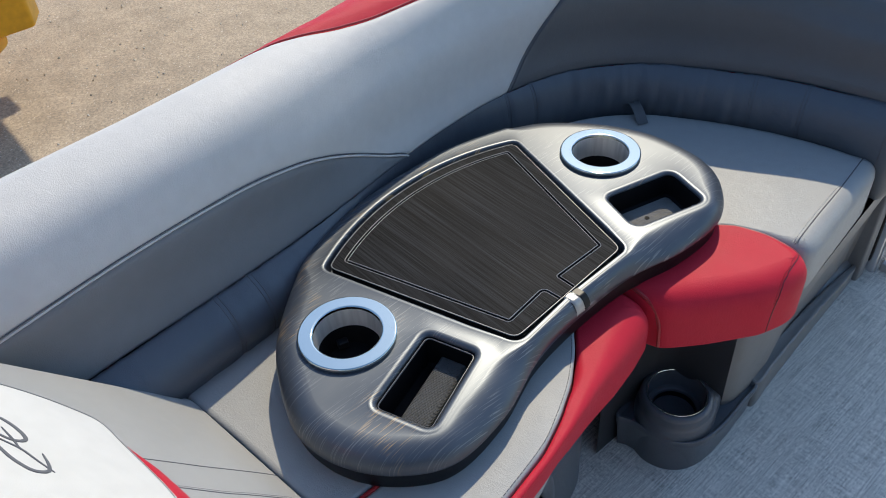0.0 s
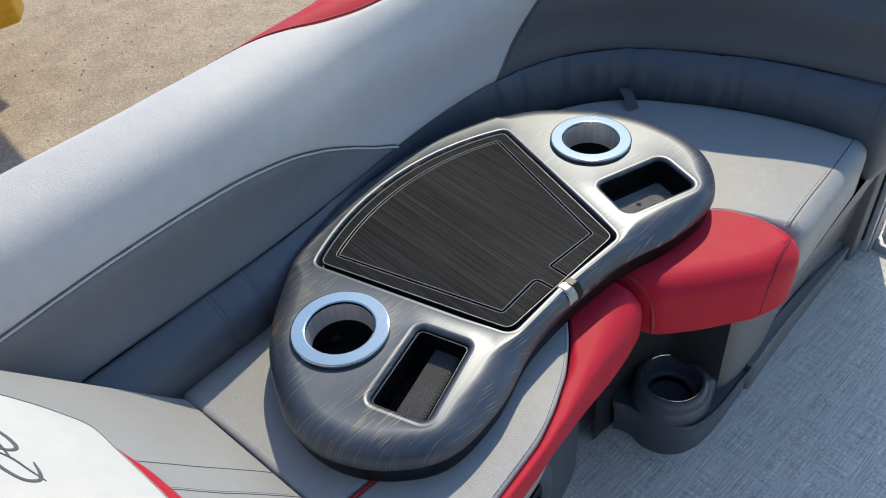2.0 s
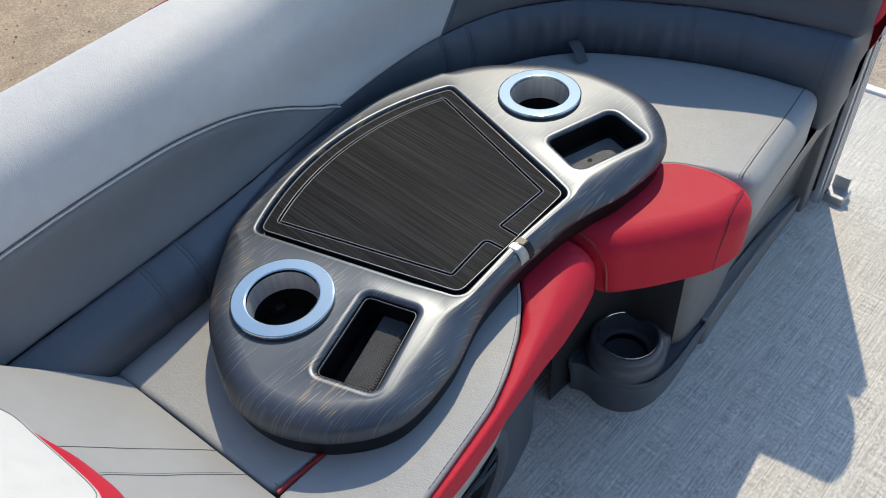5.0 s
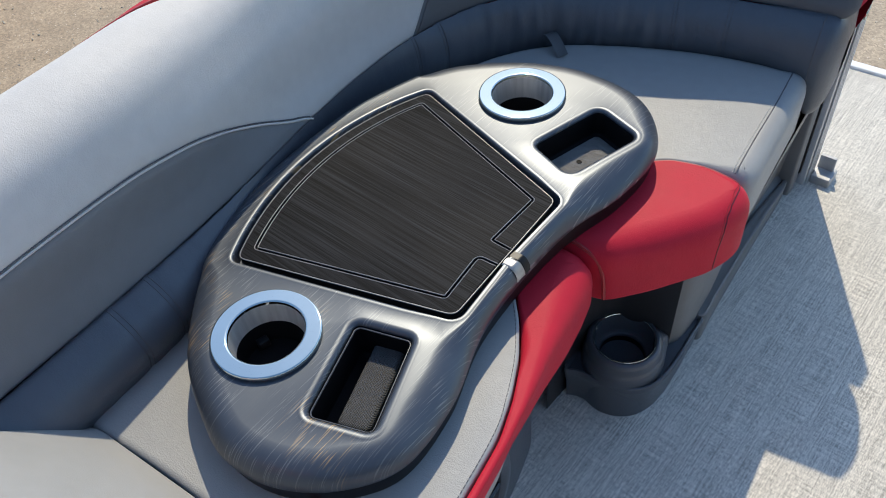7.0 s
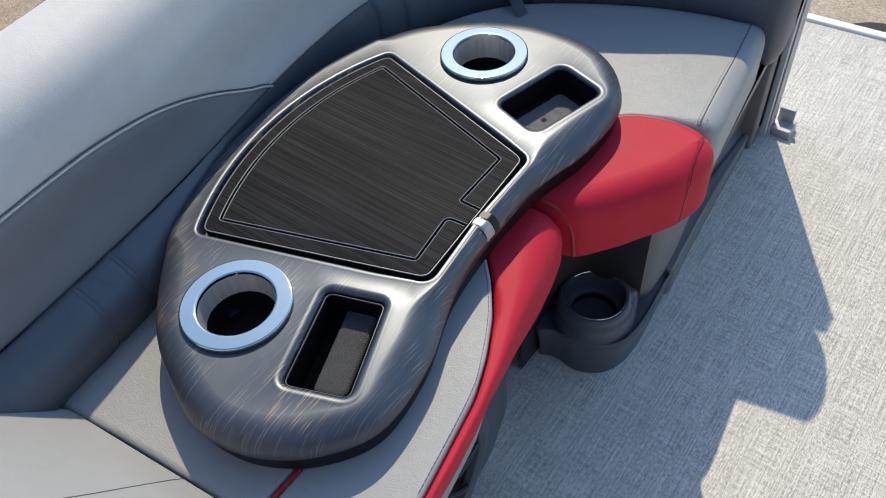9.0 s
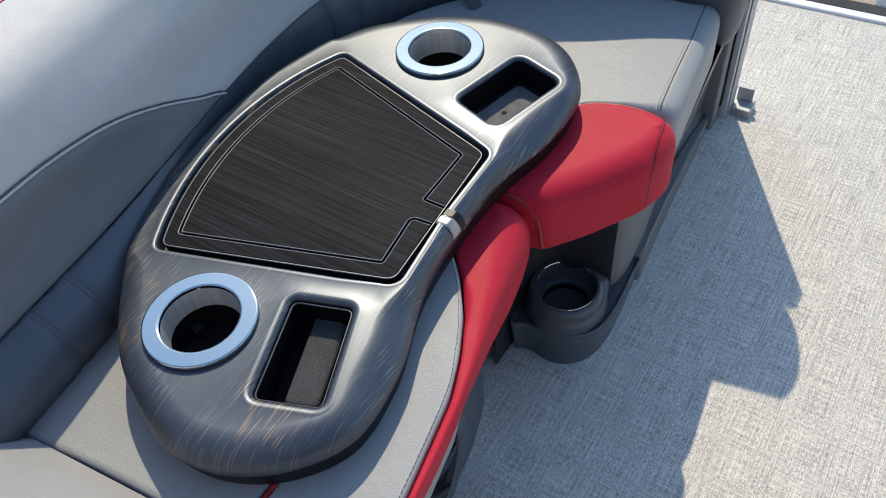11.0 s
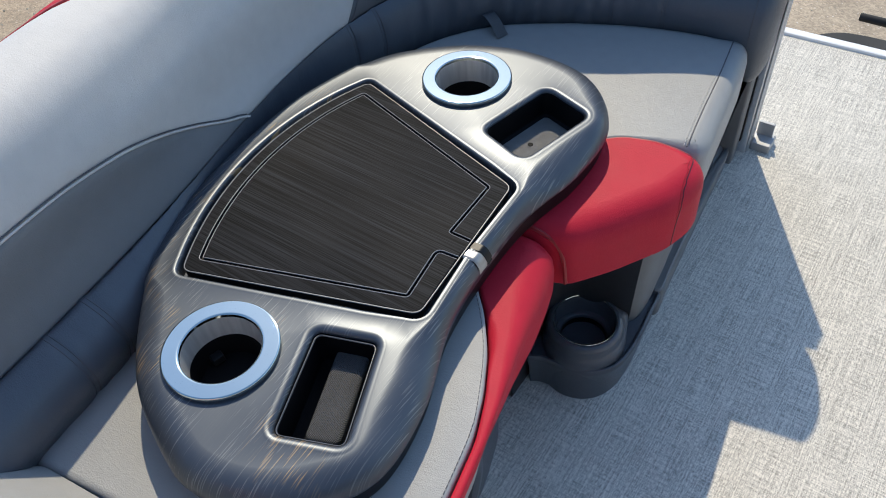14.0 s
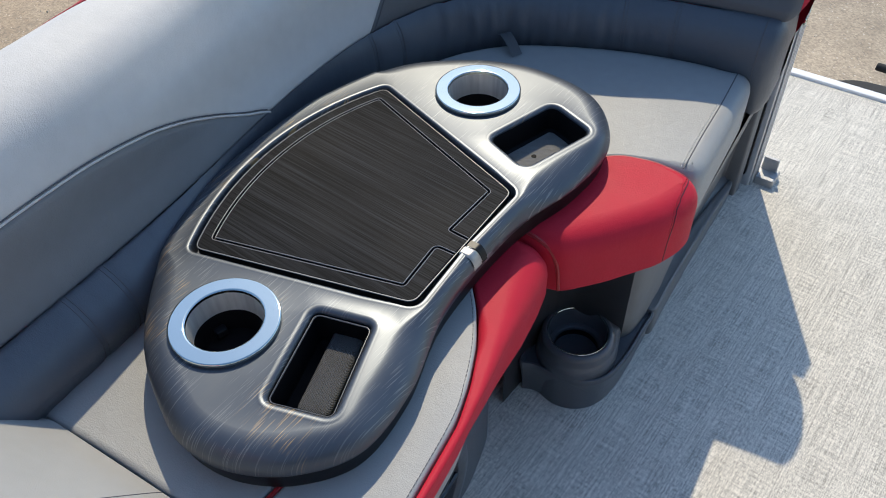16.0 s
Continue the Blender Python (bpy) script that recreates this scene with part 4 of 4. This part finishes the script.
# the shoulder of the pod flares to a corner against the base
FLARE = [(-180, 0.0585), (-135, 0.0580), (-90, 0.0575), (-62, 0.0590), (-48, 0.0625), (-40, 0.0675), (-33, 0.0715), (-27, 0.0705), (-18, 0.0685), (10, 0.067), (35, 0.064), (60, 0.058), (90, 0.055), (120, 0.056), (150, 0.0575), (180, 0.0585)]


def pod_shell(a, b):
    th = -180 + 360 * a
    r = lerp_table(th, FLARE)
    prof_ = [(r, 0.0), (r, 0.070), (r - 0.0004, 0.078), (r - 0.002, 0.0845), (r - 0.0045, 0.0890), (0.45 * (r - 0.0045) + 0.55 * 0.0515, 0.0945), (0.0515, 0.1008), (0.0490, 0.1052), (0.0462, 0.1073), (0.0440, 0.1075), (0.0425, 0.1062), (0.0418, 0.103)]
    i = b * (len(prof_) - 1)
    k = min(int(i), len(prof_) - 2)
    q = Vector(prof_[k]).lerp(Vector(prof_[k + 1]), i - k)
    return Vector((PC[0] + q.x * math.cos(radians(th)), PC[1] + q.x * math.sin(radians(th)), q.y))


part("pod", grid(pod_shell, 96, 33), PODM, cup_pod)
part("rim", tube([(PC[0] + 0.0424 * math.cos(k * math.pi / 32), PC[1] + 0.0424 * math.sin(k * math.pi / 32), 0.1073) for k in range(64)], 0.0009, 6, closed=True), STEEL, cup_pod, "thin bright rim")
part("liner", lathe([(0.0420, 0.1055), (0.0410, 0.092), (0.0398, 0.080), (0.0385, 0.0775), (0.0335, 0.0765), (0.0322, 0.075), (0.0318, 0.071)], PC, 48), POD_LINER, cup_pod, "charcoal liner with a step")
part("well", lathe([(0.0317, 0.0709), (0.030, 0.024), (0.0, 0.024)], PC, 40), LINER, cup_pod, "black well")


def lipped(pts, height, rows):
    """A low moulding on a closed outline: an upright wall, a rounded lip and a floor inside it."""
    loop = [p.to_2d() for p in smooth_loop(resample(smooth_line([(*p, 0) for p in pts], 0.004, True), 0.005, True), 1)]
    nl = inward(loop)
    bm = bmesh.new()
    made = [ring(bm, [p + v * o for p, v in zip(loop, nl)], [z * height(p.x) for p in loop]) for o, z in rows]
    for a, b in zip(made, made[1:]):
        bridge(bm, a, b)
    fill(bm, made[-1])
    return bm


FLANGE = [(0.124, -0.128), (0.1235, -0.155), (0.1255, -0.188), (0.1335, -0.217), (0.150, -0.2385), (0.172, -0.2495), (0.205, -0.2535), (0.24, -0.2525), (0.284, -0.2485), (0.32, -0.2445), (0.325, -0.23), (0.29, -0.21), (0.262, -0.18), (0.25, -0.125)]
part("flange", lipped(FLANGE, lambda x: lerp_table(x, [(0.1, 1.0), (0.22, 1.0), (0.27, 0.95), (0.32, 0.80)]),
                      ((0.0075, 0.0), (0.0055, 0.035), (0.0015, 0.058), (0.0004, 0.066), (0.002, 0.0695), (0.004, 0.0700), (0.0058, 0.0680), (0.0072, 0.0635), (0.0085, 0.0615))), PODM, cup_pod, "charcoal flange with a raised lip")
RAIL = [(0.322, -0.2435), (0.38, -0.239), (0.5, -0.2295), (0.6, -0.2225), (0.69, -0.216), (0.70, -0.206), (0.6, -0.204), (0.5, -0.207), (0.4, -0.212), (0.33, -0.217)]
part("toe_rail", lipped(RAIL, lambda x: lerp_table(x, [(0.3, 0.84), (0.45, 0.72), (0.69, 0.45)]), ((0.0015, 0.0), (0.001, 0.035), (0.0, 0.062), (0.0015, 0.070), (0.004, 0.072), (0.007, 0.071))), BASE, base_bow, "taupe rail along the foot of the base")

# ---- the removable table console ----
table = thing("console_table", (0.0, 0.0, 0.346), "dark pewter kidney-shaped console tray with black wood lid", "table")
TOP = 0.400
SKEW = 0.058


def skew(p):
    """The moulding lies slightly askew along the seat."""
    return Vector((p[0], p[1] + SKEW * p[0]))


fore = [(0.0, 0.193), (0.06, 0.191), (0.114, 0.184), (0.198, 0.157), (0.246, 0.130), (0.29, 0.08), (0.318, 0.03), (0.334, -0.03), (0.329, -0.1), (0.3, -0.147), (0.245, -0.177), (0.165, -0.174), (0.085, -0.153), (0.0, -0.147)]
rear = [(0.06, 0.190), (0.114, 0.179), (0.186, 0.153), (0.248, 0.108), (0.29, 0.062), (0.321, 0.0), (0.331, -0.04), (0.323, -0.09), (0.292, -0.14), (0.24, -0.175), (0.165, -0.174), (0.085, -0.152)]
outline = smooth_line([skew(p) for p in fore + [(-x_, y_) for x_, y_ in reversed(rear)]], 0.006, True)


def bow(x1, y1, y0, n=24):
    """An arc from (x1, y1) over (0, y0) to (-x1, y1)."""
    h = y0 - y1
    r = (x1 * x1 + h * h) / (2 * h)
    a1 = math.asin(x1 / r)
    return [(r * math.sin(a1 - 2 * a1 * k / n), y0 - r + r * math.cos(a1 - 2 * a1 * k / n)) for k in range(n + 1)]


def inset(loop, d):
    return [p + v * d for p, v in zip(loop, inward(loop))]


BACK_ARC = [skew(p) for p in bow(0.172, 0.115, 0.158)]
POCKET_ARC = [skew(p) for p in bow(0.1765, 0.1175, 0.1635)]
Z = [0] * (len(BACK_ARC) - 2)
F_AFT, F_FORE, F_MID = skew((-0.097, -0.1285)), skew((0.096, -0.1285)), -0.1285
pocket = resample(round_poly(POCKET_ARC + [skew((-0.1005, -0.1335)), (0.0, -0.129), skew((0.1, -0.1335))], [0.017] + Z + [0.017, 0.015, 0, 0.015], 6), 0.004, True)
TRAY_FORE = [(0.161, -0.043), (0.137, -0.111), (0.243, -0.141), (0.267, -0.071)]
TRAY = [(-0.1565, -0.0535), (-0.1355, -0.119), (-0.2415, -0.1595), (-0.2665, -0.0915)]
CUPS = [(-0.222, 0.0), (0.232, 0.0205)]
tray_a = inset(resample(round_poly(TRAY, 0.011, 5), 0.004, True), 0.0035)
tray_b = inset(resample(round_poly(TRAY_FORE, 0.013, 5), 0.004, True), 0.002)
cup_loops = [[Vector((c[0] + 0.046 * math.cos(2 * math.pi * k / 40), c[1] + 0.046 * math.sin(2 * math.pi * k / 40))) for k in range(40)] for c in CUPS]

# the rim falls away in a wide soft curve wherever the openings leave it room
holes = [(p, 0.0078 if p.y > -0.10 else 0.0058) for p in pocket] + [(p, 0.0115) for p in tray_a] + [(p, 0.0105) for p in tray_b] + [(p, 0.0110) for lp in cup_loops for p in lp]
rim_r = [max(0.008, min(0.034 if p.y < -0.06 and abs(p.x) < 0.28 else 0.029 if abs(p.x) > 0.2 else 0.014, min((p - q).length - m for q, m in holes))) for p in outline]
for _ in range(10):
    rim_r = [min(rim_r[i], (rim_r[i - 1] + 2 * rim_r[i] + rim_r[(i + 1) % len(rim_r)]) / 4) for i in range(len(rim_r))]
rim_h = [min(0.0225, 1.45 * q) for q in rim_r]
# along the front the roll is more of a bevel
bevel = [0.9 + 0.34 * max(0.0, min(1.0, (-0.05 - p.y) / 0.06)) * max(0.0, min(1.0, (0.30 - abs(p.x)) / 0.10)) for p in outline]


bm = bmesh.new()
nin = inward(outline)
rings = [ring(bm, [p + v * 0.02 for p, v in zip(outline, nin)], 0.3735), ring(bm, [p + v * 0.003 for p, v in zip(outline, nin)], 0.3735), ring(bm, [p + v * 0.0 for p, v in zip(outline, nin)], 0.3762)]
for k in range(12):
    a = math.pi / 2 * k / 11
    ca, sa = max(0.0, math.cos(a)), math.sin(a)
    rings.append(ring(bm, [p + v * q * (1 - ca ** e) for p, v, q, e in zip(outline, nin, rim_r, bevel)], [TOP - h * (1 - sa ** e) for h, e in zip(rim_h, bevel)]))
rings.append(ring(bm, [p + v * (q + 0.0008) for p, v, q in zip(outline, nin, rim_r)], TOP))
for a, b in zip(rings, rings[1:]):
    bridge(bm, a, b)
caps = [rings[-1]]
for loop, r, depth, floor, bead in ((pocket, 0.0030, 0.0175, True, 0.0004), (tray_a, 0.006, 0.0515, True, 0.0004), (tray_b, 0.005, 0.0405, True, 0.0003), (cup_loops[0], 0.001, 0.03, False, 0), (cup_loops[1], 0.001, 0.03, False, 0)):
    nl = inward(loop)
    # the edge is rounded by r, less so along the narrow front rim
    rr = [r * (1 - 0.72 * max(0.0, min(1.0, (-0.085 - p.y) / 0.035))) if loop is pocket else r for p in loop]
    rows = [(-1, -0.0044, 0.0, 0.0), (-1, -0.0030, bead * 0.6, 0.0), (-1, -0.0012, bead, 0.0)] if bead else [(-1, -0.0008, 0.0, 0.0)]
    for k in range(7):
        a = math.pi / 2 * k / 6
        rows.append((-(1 - math.sin(a)), 0.0, bead * 0.6, -(1 - math.cos(a))))
    rows.append((0, 0.001, -depth, 0.0))
    prev = None
    for ro, o, h, rh in rows:
        cur = ring(bm, [p + v * (q * ro + o) for p, v, q in zip(loop, nl, rr)], [TOP + h + q * rh for q in rr])
        if prev:
            bridge(bm, prev, cur)
        else:
            caps.append(cur)
        prev = cur
    if floor:
        fill(bm, prev)
fill(bm, *caps)
part("body", bm, TABLE, table, "dark pewter moulded top with pale strokes", smooth=50)

bm = bmesh.new()
rows = [ring(bm, [p + v * o for p, v in zip(outline, nin)], z) for o, z in ((0.03, 0.3400), (0.012, 0.3400), (0.0075, 0.345), (0.0052, 0.351), (0.0040, 0.3730), (0.03, 0.3733))]
for a_, b_ in zip(rows, rows[1:]):
    bridge(bm, a_, b_)
fill(bm, rows[0])
part("skirt", bm, BLACK, table, "black skirt under the rim")

# lid: a frame and a middle panel parted by a groove, on one board
board = inset(pocket, 0.0062)
lid = part("lid", prism(board, TOP - 0.0095, TOP - 0.0038, 0.001, steps=2), BLACK, table, "black lid board")
INNER = [skew(p) for p in bow(0.150, 0.108, 0.141)]
I_AFT, I_FORE = skew((-0.084, -0.1062)), skew((0.083, -0.1062))
NOTCH_A, NOTCH_B = -0.0185, 0.0065
mid = resample(round_poly(INNER + [I_AFT, (NOTCH_A - 0.002, -0.1035), (NOTCH_A, -0.136), (NOTCH_B, -0.136), (NOTCH_B + 0.0005, -0.1015), I_FORE], [0.003] + Z + [0.003, 0.003, 0.006, 0.001, 0.001, 0.001, 0.003], 4), 0.002, True)
g1 = [p + v * 0.0016 for p, v in zip(mid, inward(mid)) if p.y > -0.128]
part("lid_panel", prism(g1, TOP - 0.0037, TOP + 0.0008, 0.0012, steps=3), WOOD, lid, "black oak grain middle panel")
frame_out = round_poly(BACK_ARC + [F_AFT, (NOTCH_A, F_MID)] + [(NOTCH_A - 0.002, -0.1035), I_AFT] + list(reversed(INNER)) + [I_FORE, (NOTCH_B + 0.0005, -0.1015), (NOTCH_B, F_MID), F_FORE],
                       [0.012] + Z + [0.012, 0.011, 0.001, 0.006, 0.003, 0.003] + Z + [0.003, 0.003, 0.001, 0.001, 0.011], 5)
frame_out = resample(frame_out, 0.002, True)
fi = [p + v * 0.0016 for p, v in zip(frame_out, inward(frame_out))]
part("lid_frame", prism(fi, TOP - 0.0037, TOP + 0.0008, 0.0012, steps=3), WOOD, lid, "black oak grain lid border")
# pale tubes imitate the light caught by the lid's edge and the groove
edge = smooth_loop(resample(round_poly(BACK_ARC + [F_AFT, (0.0, F_MID), F_FORE], [0.012] + Z + [0.012, 0.011, 0, 0.011], 6), 0.004, True), 1)
part("lid_rim", tube([(p.x, p.y, TOP + 0.0002) for p in [q + v * 0.0012 for q, v in zip(edge, inward(edge))] if not NOTCH_A < p.x < NOTCH_B or p.y > 0], 0.0008, 6, closed=True), EDGE_GLINT, lid, "thin pale line painted as the highlight round the lid")
for o in (-0.0020, 0.0020):
    line = [q + v * o for q, v in zip(mid, inward(mid)) if q.y > -0.127]
    k = max(range(len(line)), key=lambda i: (line[i] - line[i - 1]).length)
    line = line[k:] + line[:k]
    part("inlay_line", tube([(p.x, p.y, TOP + 0.0005) for p in line], 0.0006, 5), EDGE_GLINT, lid, "pale line painted as the highlight on the groove's edge")


# the lid lies sunk in its pocket
for ob in (lid, *lid.children_recursive):
    for v in ob.data.vertices:
        v.co += Vector((0.0028, 0.0032, -0.0045))


# latch saddle over the front rim, a black cap beside it for the notch's shade
def saddle(x0, x1, lift, crown):
    """A thin cap that follows the rim from the lid's edge over to its outer side."""
    def f(a, b):
        y = -0.1290 - 0.0195 * a ** 0.85
        z = TOP + lift - 0.0125 * max(0.0, (a - 0.42) / 0.58) ** 2.2 - crown * abs(2 * b - 1) ** 5
        return Vector((x0 + (x1 - x0) * b + 0.0015 * (a - 0.5), y, z))
    bm = grid(f, 16, 10)
    lower = bmesh.ops.duplicate(bm, geom=bm.verts[:] + bm.edges[:] + bm.faces[:])
    for v in (g for g in lower["geom"] if isinstance(g, bmesh.types.BMVert)):
        v.co.z -= 0.004
    return bm


part("latch", saddle(-0.0150, -0.0015, 0.0009, 0.0016), LATCH, table, "cream satin metal latch saddle")
part("latch_slot", saddle(-0.0013, 0.0075, 0.0005, 0.0), BLACK, table, "black cap for the shade in the notch beside the latch")

for i, c in enumerate(CUPS):
    cup = part("cup_holder", lathe([(0.0455, 0.392), (0.0535, TOP + 0.0005), (0.0548, TOP + 0.0015), (0.0548, TOP + 0.0044), (0.0543, TOP + 0.0054), (0.0535, TOP + 0.0058), (0.053, TOP + 0.0059), (0.0526, TOP + 0.0059), (0.052, TOP + 0.0059), (0.0405, TOP + 0.0059), (0.0398, TOP + 0.0059), (0.0392, TOP + 0.0058), (0.0386, TOP + 0.0056), (0.0379, TOP + 0.005), (0.0375, TOP + 0.002)], c, 64), STEEL, table, "polished steel cup holder ring")
    low = (0.379, 0.373)[i]
    part("sleeve", lathe([(0.0375, TOP + 0.0022), (0.0368, TOP - 0.006), (0.0350, low)], c, 64), SATIN, cup, "brushed steel sleeve")
    part("well", lathe([(0.0351, low + 0.0002), (0.0335, 0.360), (0.032, 0.3535), (0.0, 0.3535)], c, 48), LINER, cup, "black well")
    for deg, lit in (((75, 0), (205, 1), (300, 1)) if i == 0 else ()):
        bm = box(-0.006, 0.006, 0.0235, 0.0332, 0.3562, 0.3645, 0.0012)
        bmesh.ops.transform(bm, matrix=pose(c[0], c[1], 0, 0, 0, deg - 90), verts=bm.verts)
        flap = part("grip_flap", bm, BLACK, cup, "black rubber grip flap")
        if lit:
            # pale triangle stands in for the sunlight on this flap's corner
            bm = prism(round_poly([(-0.0045, 0.0222), (0.0035, 0.0222), (0.003, 0.0305)], 0.0006, 2), 0.3646, 0.3656, 0.0003, steps=2)
            bmesh.ops.transform(bm, matrix=pose(c[0], c[1], 0, 0, 0, deg - 90), verts=bm.verts)
            part("flap_edge", bm, SUNLIT_TAB, flap, "pale triangle painted as the sunlit corner of the flap")

# tray liners
ax = (Vector(TRAY[0]) + Vector(TRAY[1]) - Vector(TRAY[2]) - Vector(TRAY[3])).normalized()
def tray_liner(loop, depth, name):
    bm, nl, prev = bmesh.new(), inward(loop), None
    for o, z in ((0.0004, TOP - 0.004), (0.0014, TOP - 0.006), (0.002, TOP - depth + 0.006), (0.008, TOP - depth + 0.001)):
        cur = ring(bm, [p + v * o for p, v in zip(loop, nl)], z)
        if prev:
            bridge(bm, prev, cur)
        prev = cur
    fill(bm, prev)
    return part(name, bm, LINER, table, "black tray liner")
la = tray_liner(tray_a, 0.050, "tray")
lb = tray_liner(tray_b, 0.0395, "tray")
part("tray_rim", tube([(p.x, p.y, TOP - 0.0062) for p in inset(tray_a, 0.0012)], 0.0011, 6, closed=True), POD_LINER, la, "satin charcoal rim of the insert")
side = Vector((-ax.y, ax.x))
def mat_loop(c, l, w, r):
    return resample(round_poly([c + ax * l + side * w, c + ax * l - side * w, c - ax * l - side * w, c - ax * l + side * w], r, 5), 0.004, True)
part("grip_mat", prism(mat_loop(Vector((-0.1905, -0.1050)), 0.0500, 0.0165, 0.006), TOP - 0.0495, TOP - 0.028, 0.005), MATGREY, la, "textured dark grip block")
ax = (Vector(TRAY_FORE[0]) + Vector(TRAY_FORE[1]) - Vector(TRAY_FORE[2]) - Vector(TRAY_FORE[3])).normalized()
side = Vector((-ax.y, ax.x))
cb = Vector((0.2020, -0.0915))
part("grip_mat", prism(mat_loop(cb, 0.0500, 0.0315, 0.01), TOP - 0.0385, TOP - 0.0365, 0.001), MATFORE, lb, "textured grey mat with a hole")
part("screw_hole", lathe([(0.0034, TOP - 0.0364), (0.0032, TOP - 0.0359), (0.0, TOP - 0.0358)], (0.2015, -0.0855), 16), LINER, lb, "black screw hole")


def tilt_tray(p):
    """Tilts the tray to steer its highlights, scaled towards the eye to keep its outline."""
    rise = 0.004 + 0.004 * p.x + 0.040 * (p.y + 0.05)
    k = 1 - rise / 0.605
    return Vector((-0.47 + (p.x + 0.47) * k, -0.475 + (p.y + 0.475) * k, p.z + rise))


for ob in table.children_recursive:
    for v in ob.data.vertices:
        v.co = tilt_tray(v.co)

# ---- outside the boat ----
machine = thing("yellow_machine", (-0.5, 3.8, GROUND), "yellow painted steel machine standing on the yard", "machine")
part("body", prism(round_poly([(-1.9, 3.1), (0.13, 3.1), (0.22, 3.2), (0.22, 4.6), (-1.9, 4.6)], 0.03, 4), -0.51, -0.431, 0.01, 0.04), YELLOW, machine)
part("hood", prism(round_poly([(-1.9, 3.12), (0.33, 3.12), (0.40, 3.25), (0.40, 4.6), (-1.9, 4.6)], 0.03, 4), -0.43, 0.3, 0.03, 0.012), YELLOW, machine)
part("frame", prism(round_poly([(-1.7, 3.7), (-0.6, 3.7), (-0.5, 3.8), (-0.5, 4.5), (-1.7, 4.5)], 0.05, 4), -0.75, -0.511, 0.02), RUBBER, machine)
# unseen canopy, edge block and posts, added to cast the shadow on the yard
part("canopy", prism(round_poly([(-1.9, 3.75), (1.49, 3.62), (1.57, 5.0), (-1.9, 5.0)], 0.05, 4), 1.0, 1.06, 0.02), YELLOW, machine)
part("side_lamp", box(1.545, 1.645, 4.42, 4.62, 1.0, 1.06, 0.01), RUBBER, machine, "unseen block added for the bump in the yard shadow")
for x_ in (-1.7, 0.0):
    part("canopy_post", box(x_, x_ + 0.06, 4.3, 4.36, 0.301, 0.999, 0.01), RUBBER, machine)
part("reflector", box(-0.06, 0.02, 3.105, 3.1195, -0.40, -0.34, 0.004), ORANGE, machine, "orange side reflector")
for x_, y_ in ((-1.3, 3.9), (-0.7, 4.3)):
    bm = lathe([(0.0, -0.1), (0.2, -0.1), (0.24, -0.07), (0.24, 0.07), (0.2, 0.1), (0.0, 0.1)], (0, 0), 32)
    bmesh.ops.transform(bm, matrix=pose(x_, y_, GROUND + 0.24, 90, 0, 0), verts=bm.verts)
    part("tyre", bm, RUBBER, machine)

trailer = thing("boat_trailer", (1.8, -0.3, GROUND), "white trailer nose with black padded roller and dark step", "trailer")
bm = lathe([(0.004, -0.045), (0.010, -0.045), (0.0115, -0.04), (0.0115, 0.045), (0.010, 0.05), (0.004, 0.05)], (0, 0), 20)
bmesh.ops.transform(bm, matrix=pose(1.80, -0.30, -0.30, 90, 0, 0), verts=bm.verts)
part("roller", bm, RUBBER, trailer, "black rubber roller")
part("winch_arm", box(1.765, 1.83, -0.43, -0.352, -0.60, -0.275, 0.006), WHITEALU, trailer, "white painted arm")
part("post", box(1.77, 1.83, -0.43, -0.37, GROUND, -0.601, 0.006), WHITEALU, trailer)
part("step", prism(smooth_loop(resample([Vector(p) for p in ((1.2, -0.11), (1.60, -0.13), (1.665, -0.176), (1.708, -0.23), (1.718, -0.295), (1.722, -0.40), (1.2, -0.40))], 0.02, True), 2), -0.33, -0.30, 0.006), RUBBER, trailer, "dark grey non-slip step")
part("tongue", box(1.1, 1.76, -0.40, -0.34, -0.40, -0.331, 0.006), WHITEALU, trailer)

# loose stones on the yard
rng = random.Random(5)
bm = bmesh.new()
for k in range(420):
    if k < 300:
        x_, y_ = rng.uniform(0.2, 2.6), rng.uniform(2.2, 5.5)
    else:
        x_, y_ = rng.uniform(1.9, 4.2), rng.uniform(-1.2, 1.2)
    r = rng.uniform(0.003, 0.0075)
    m = Matrix.Translation((x_, y_, GROUND + r * 0.3)) @ Euler((rng.random() * 3, rng.random() * 3, rng.random() * 3)).to_matrix().to_4x4() @ Matrix.Diagonal((1, rng.uniform(0.6, 1), rng.uniform(0.5, 0.8), 1))
    bmesh.ops.create_icosphere(bm, subdivisions=1, radius=r, matrix=m)
tagged(part("gravel", bm, mat("pale_stone", (0.45, 0.42, 0.36), 0.85, var=0.3, scale=30)), "loose pale stones on the asphalt", "gravel", kind="stuff")
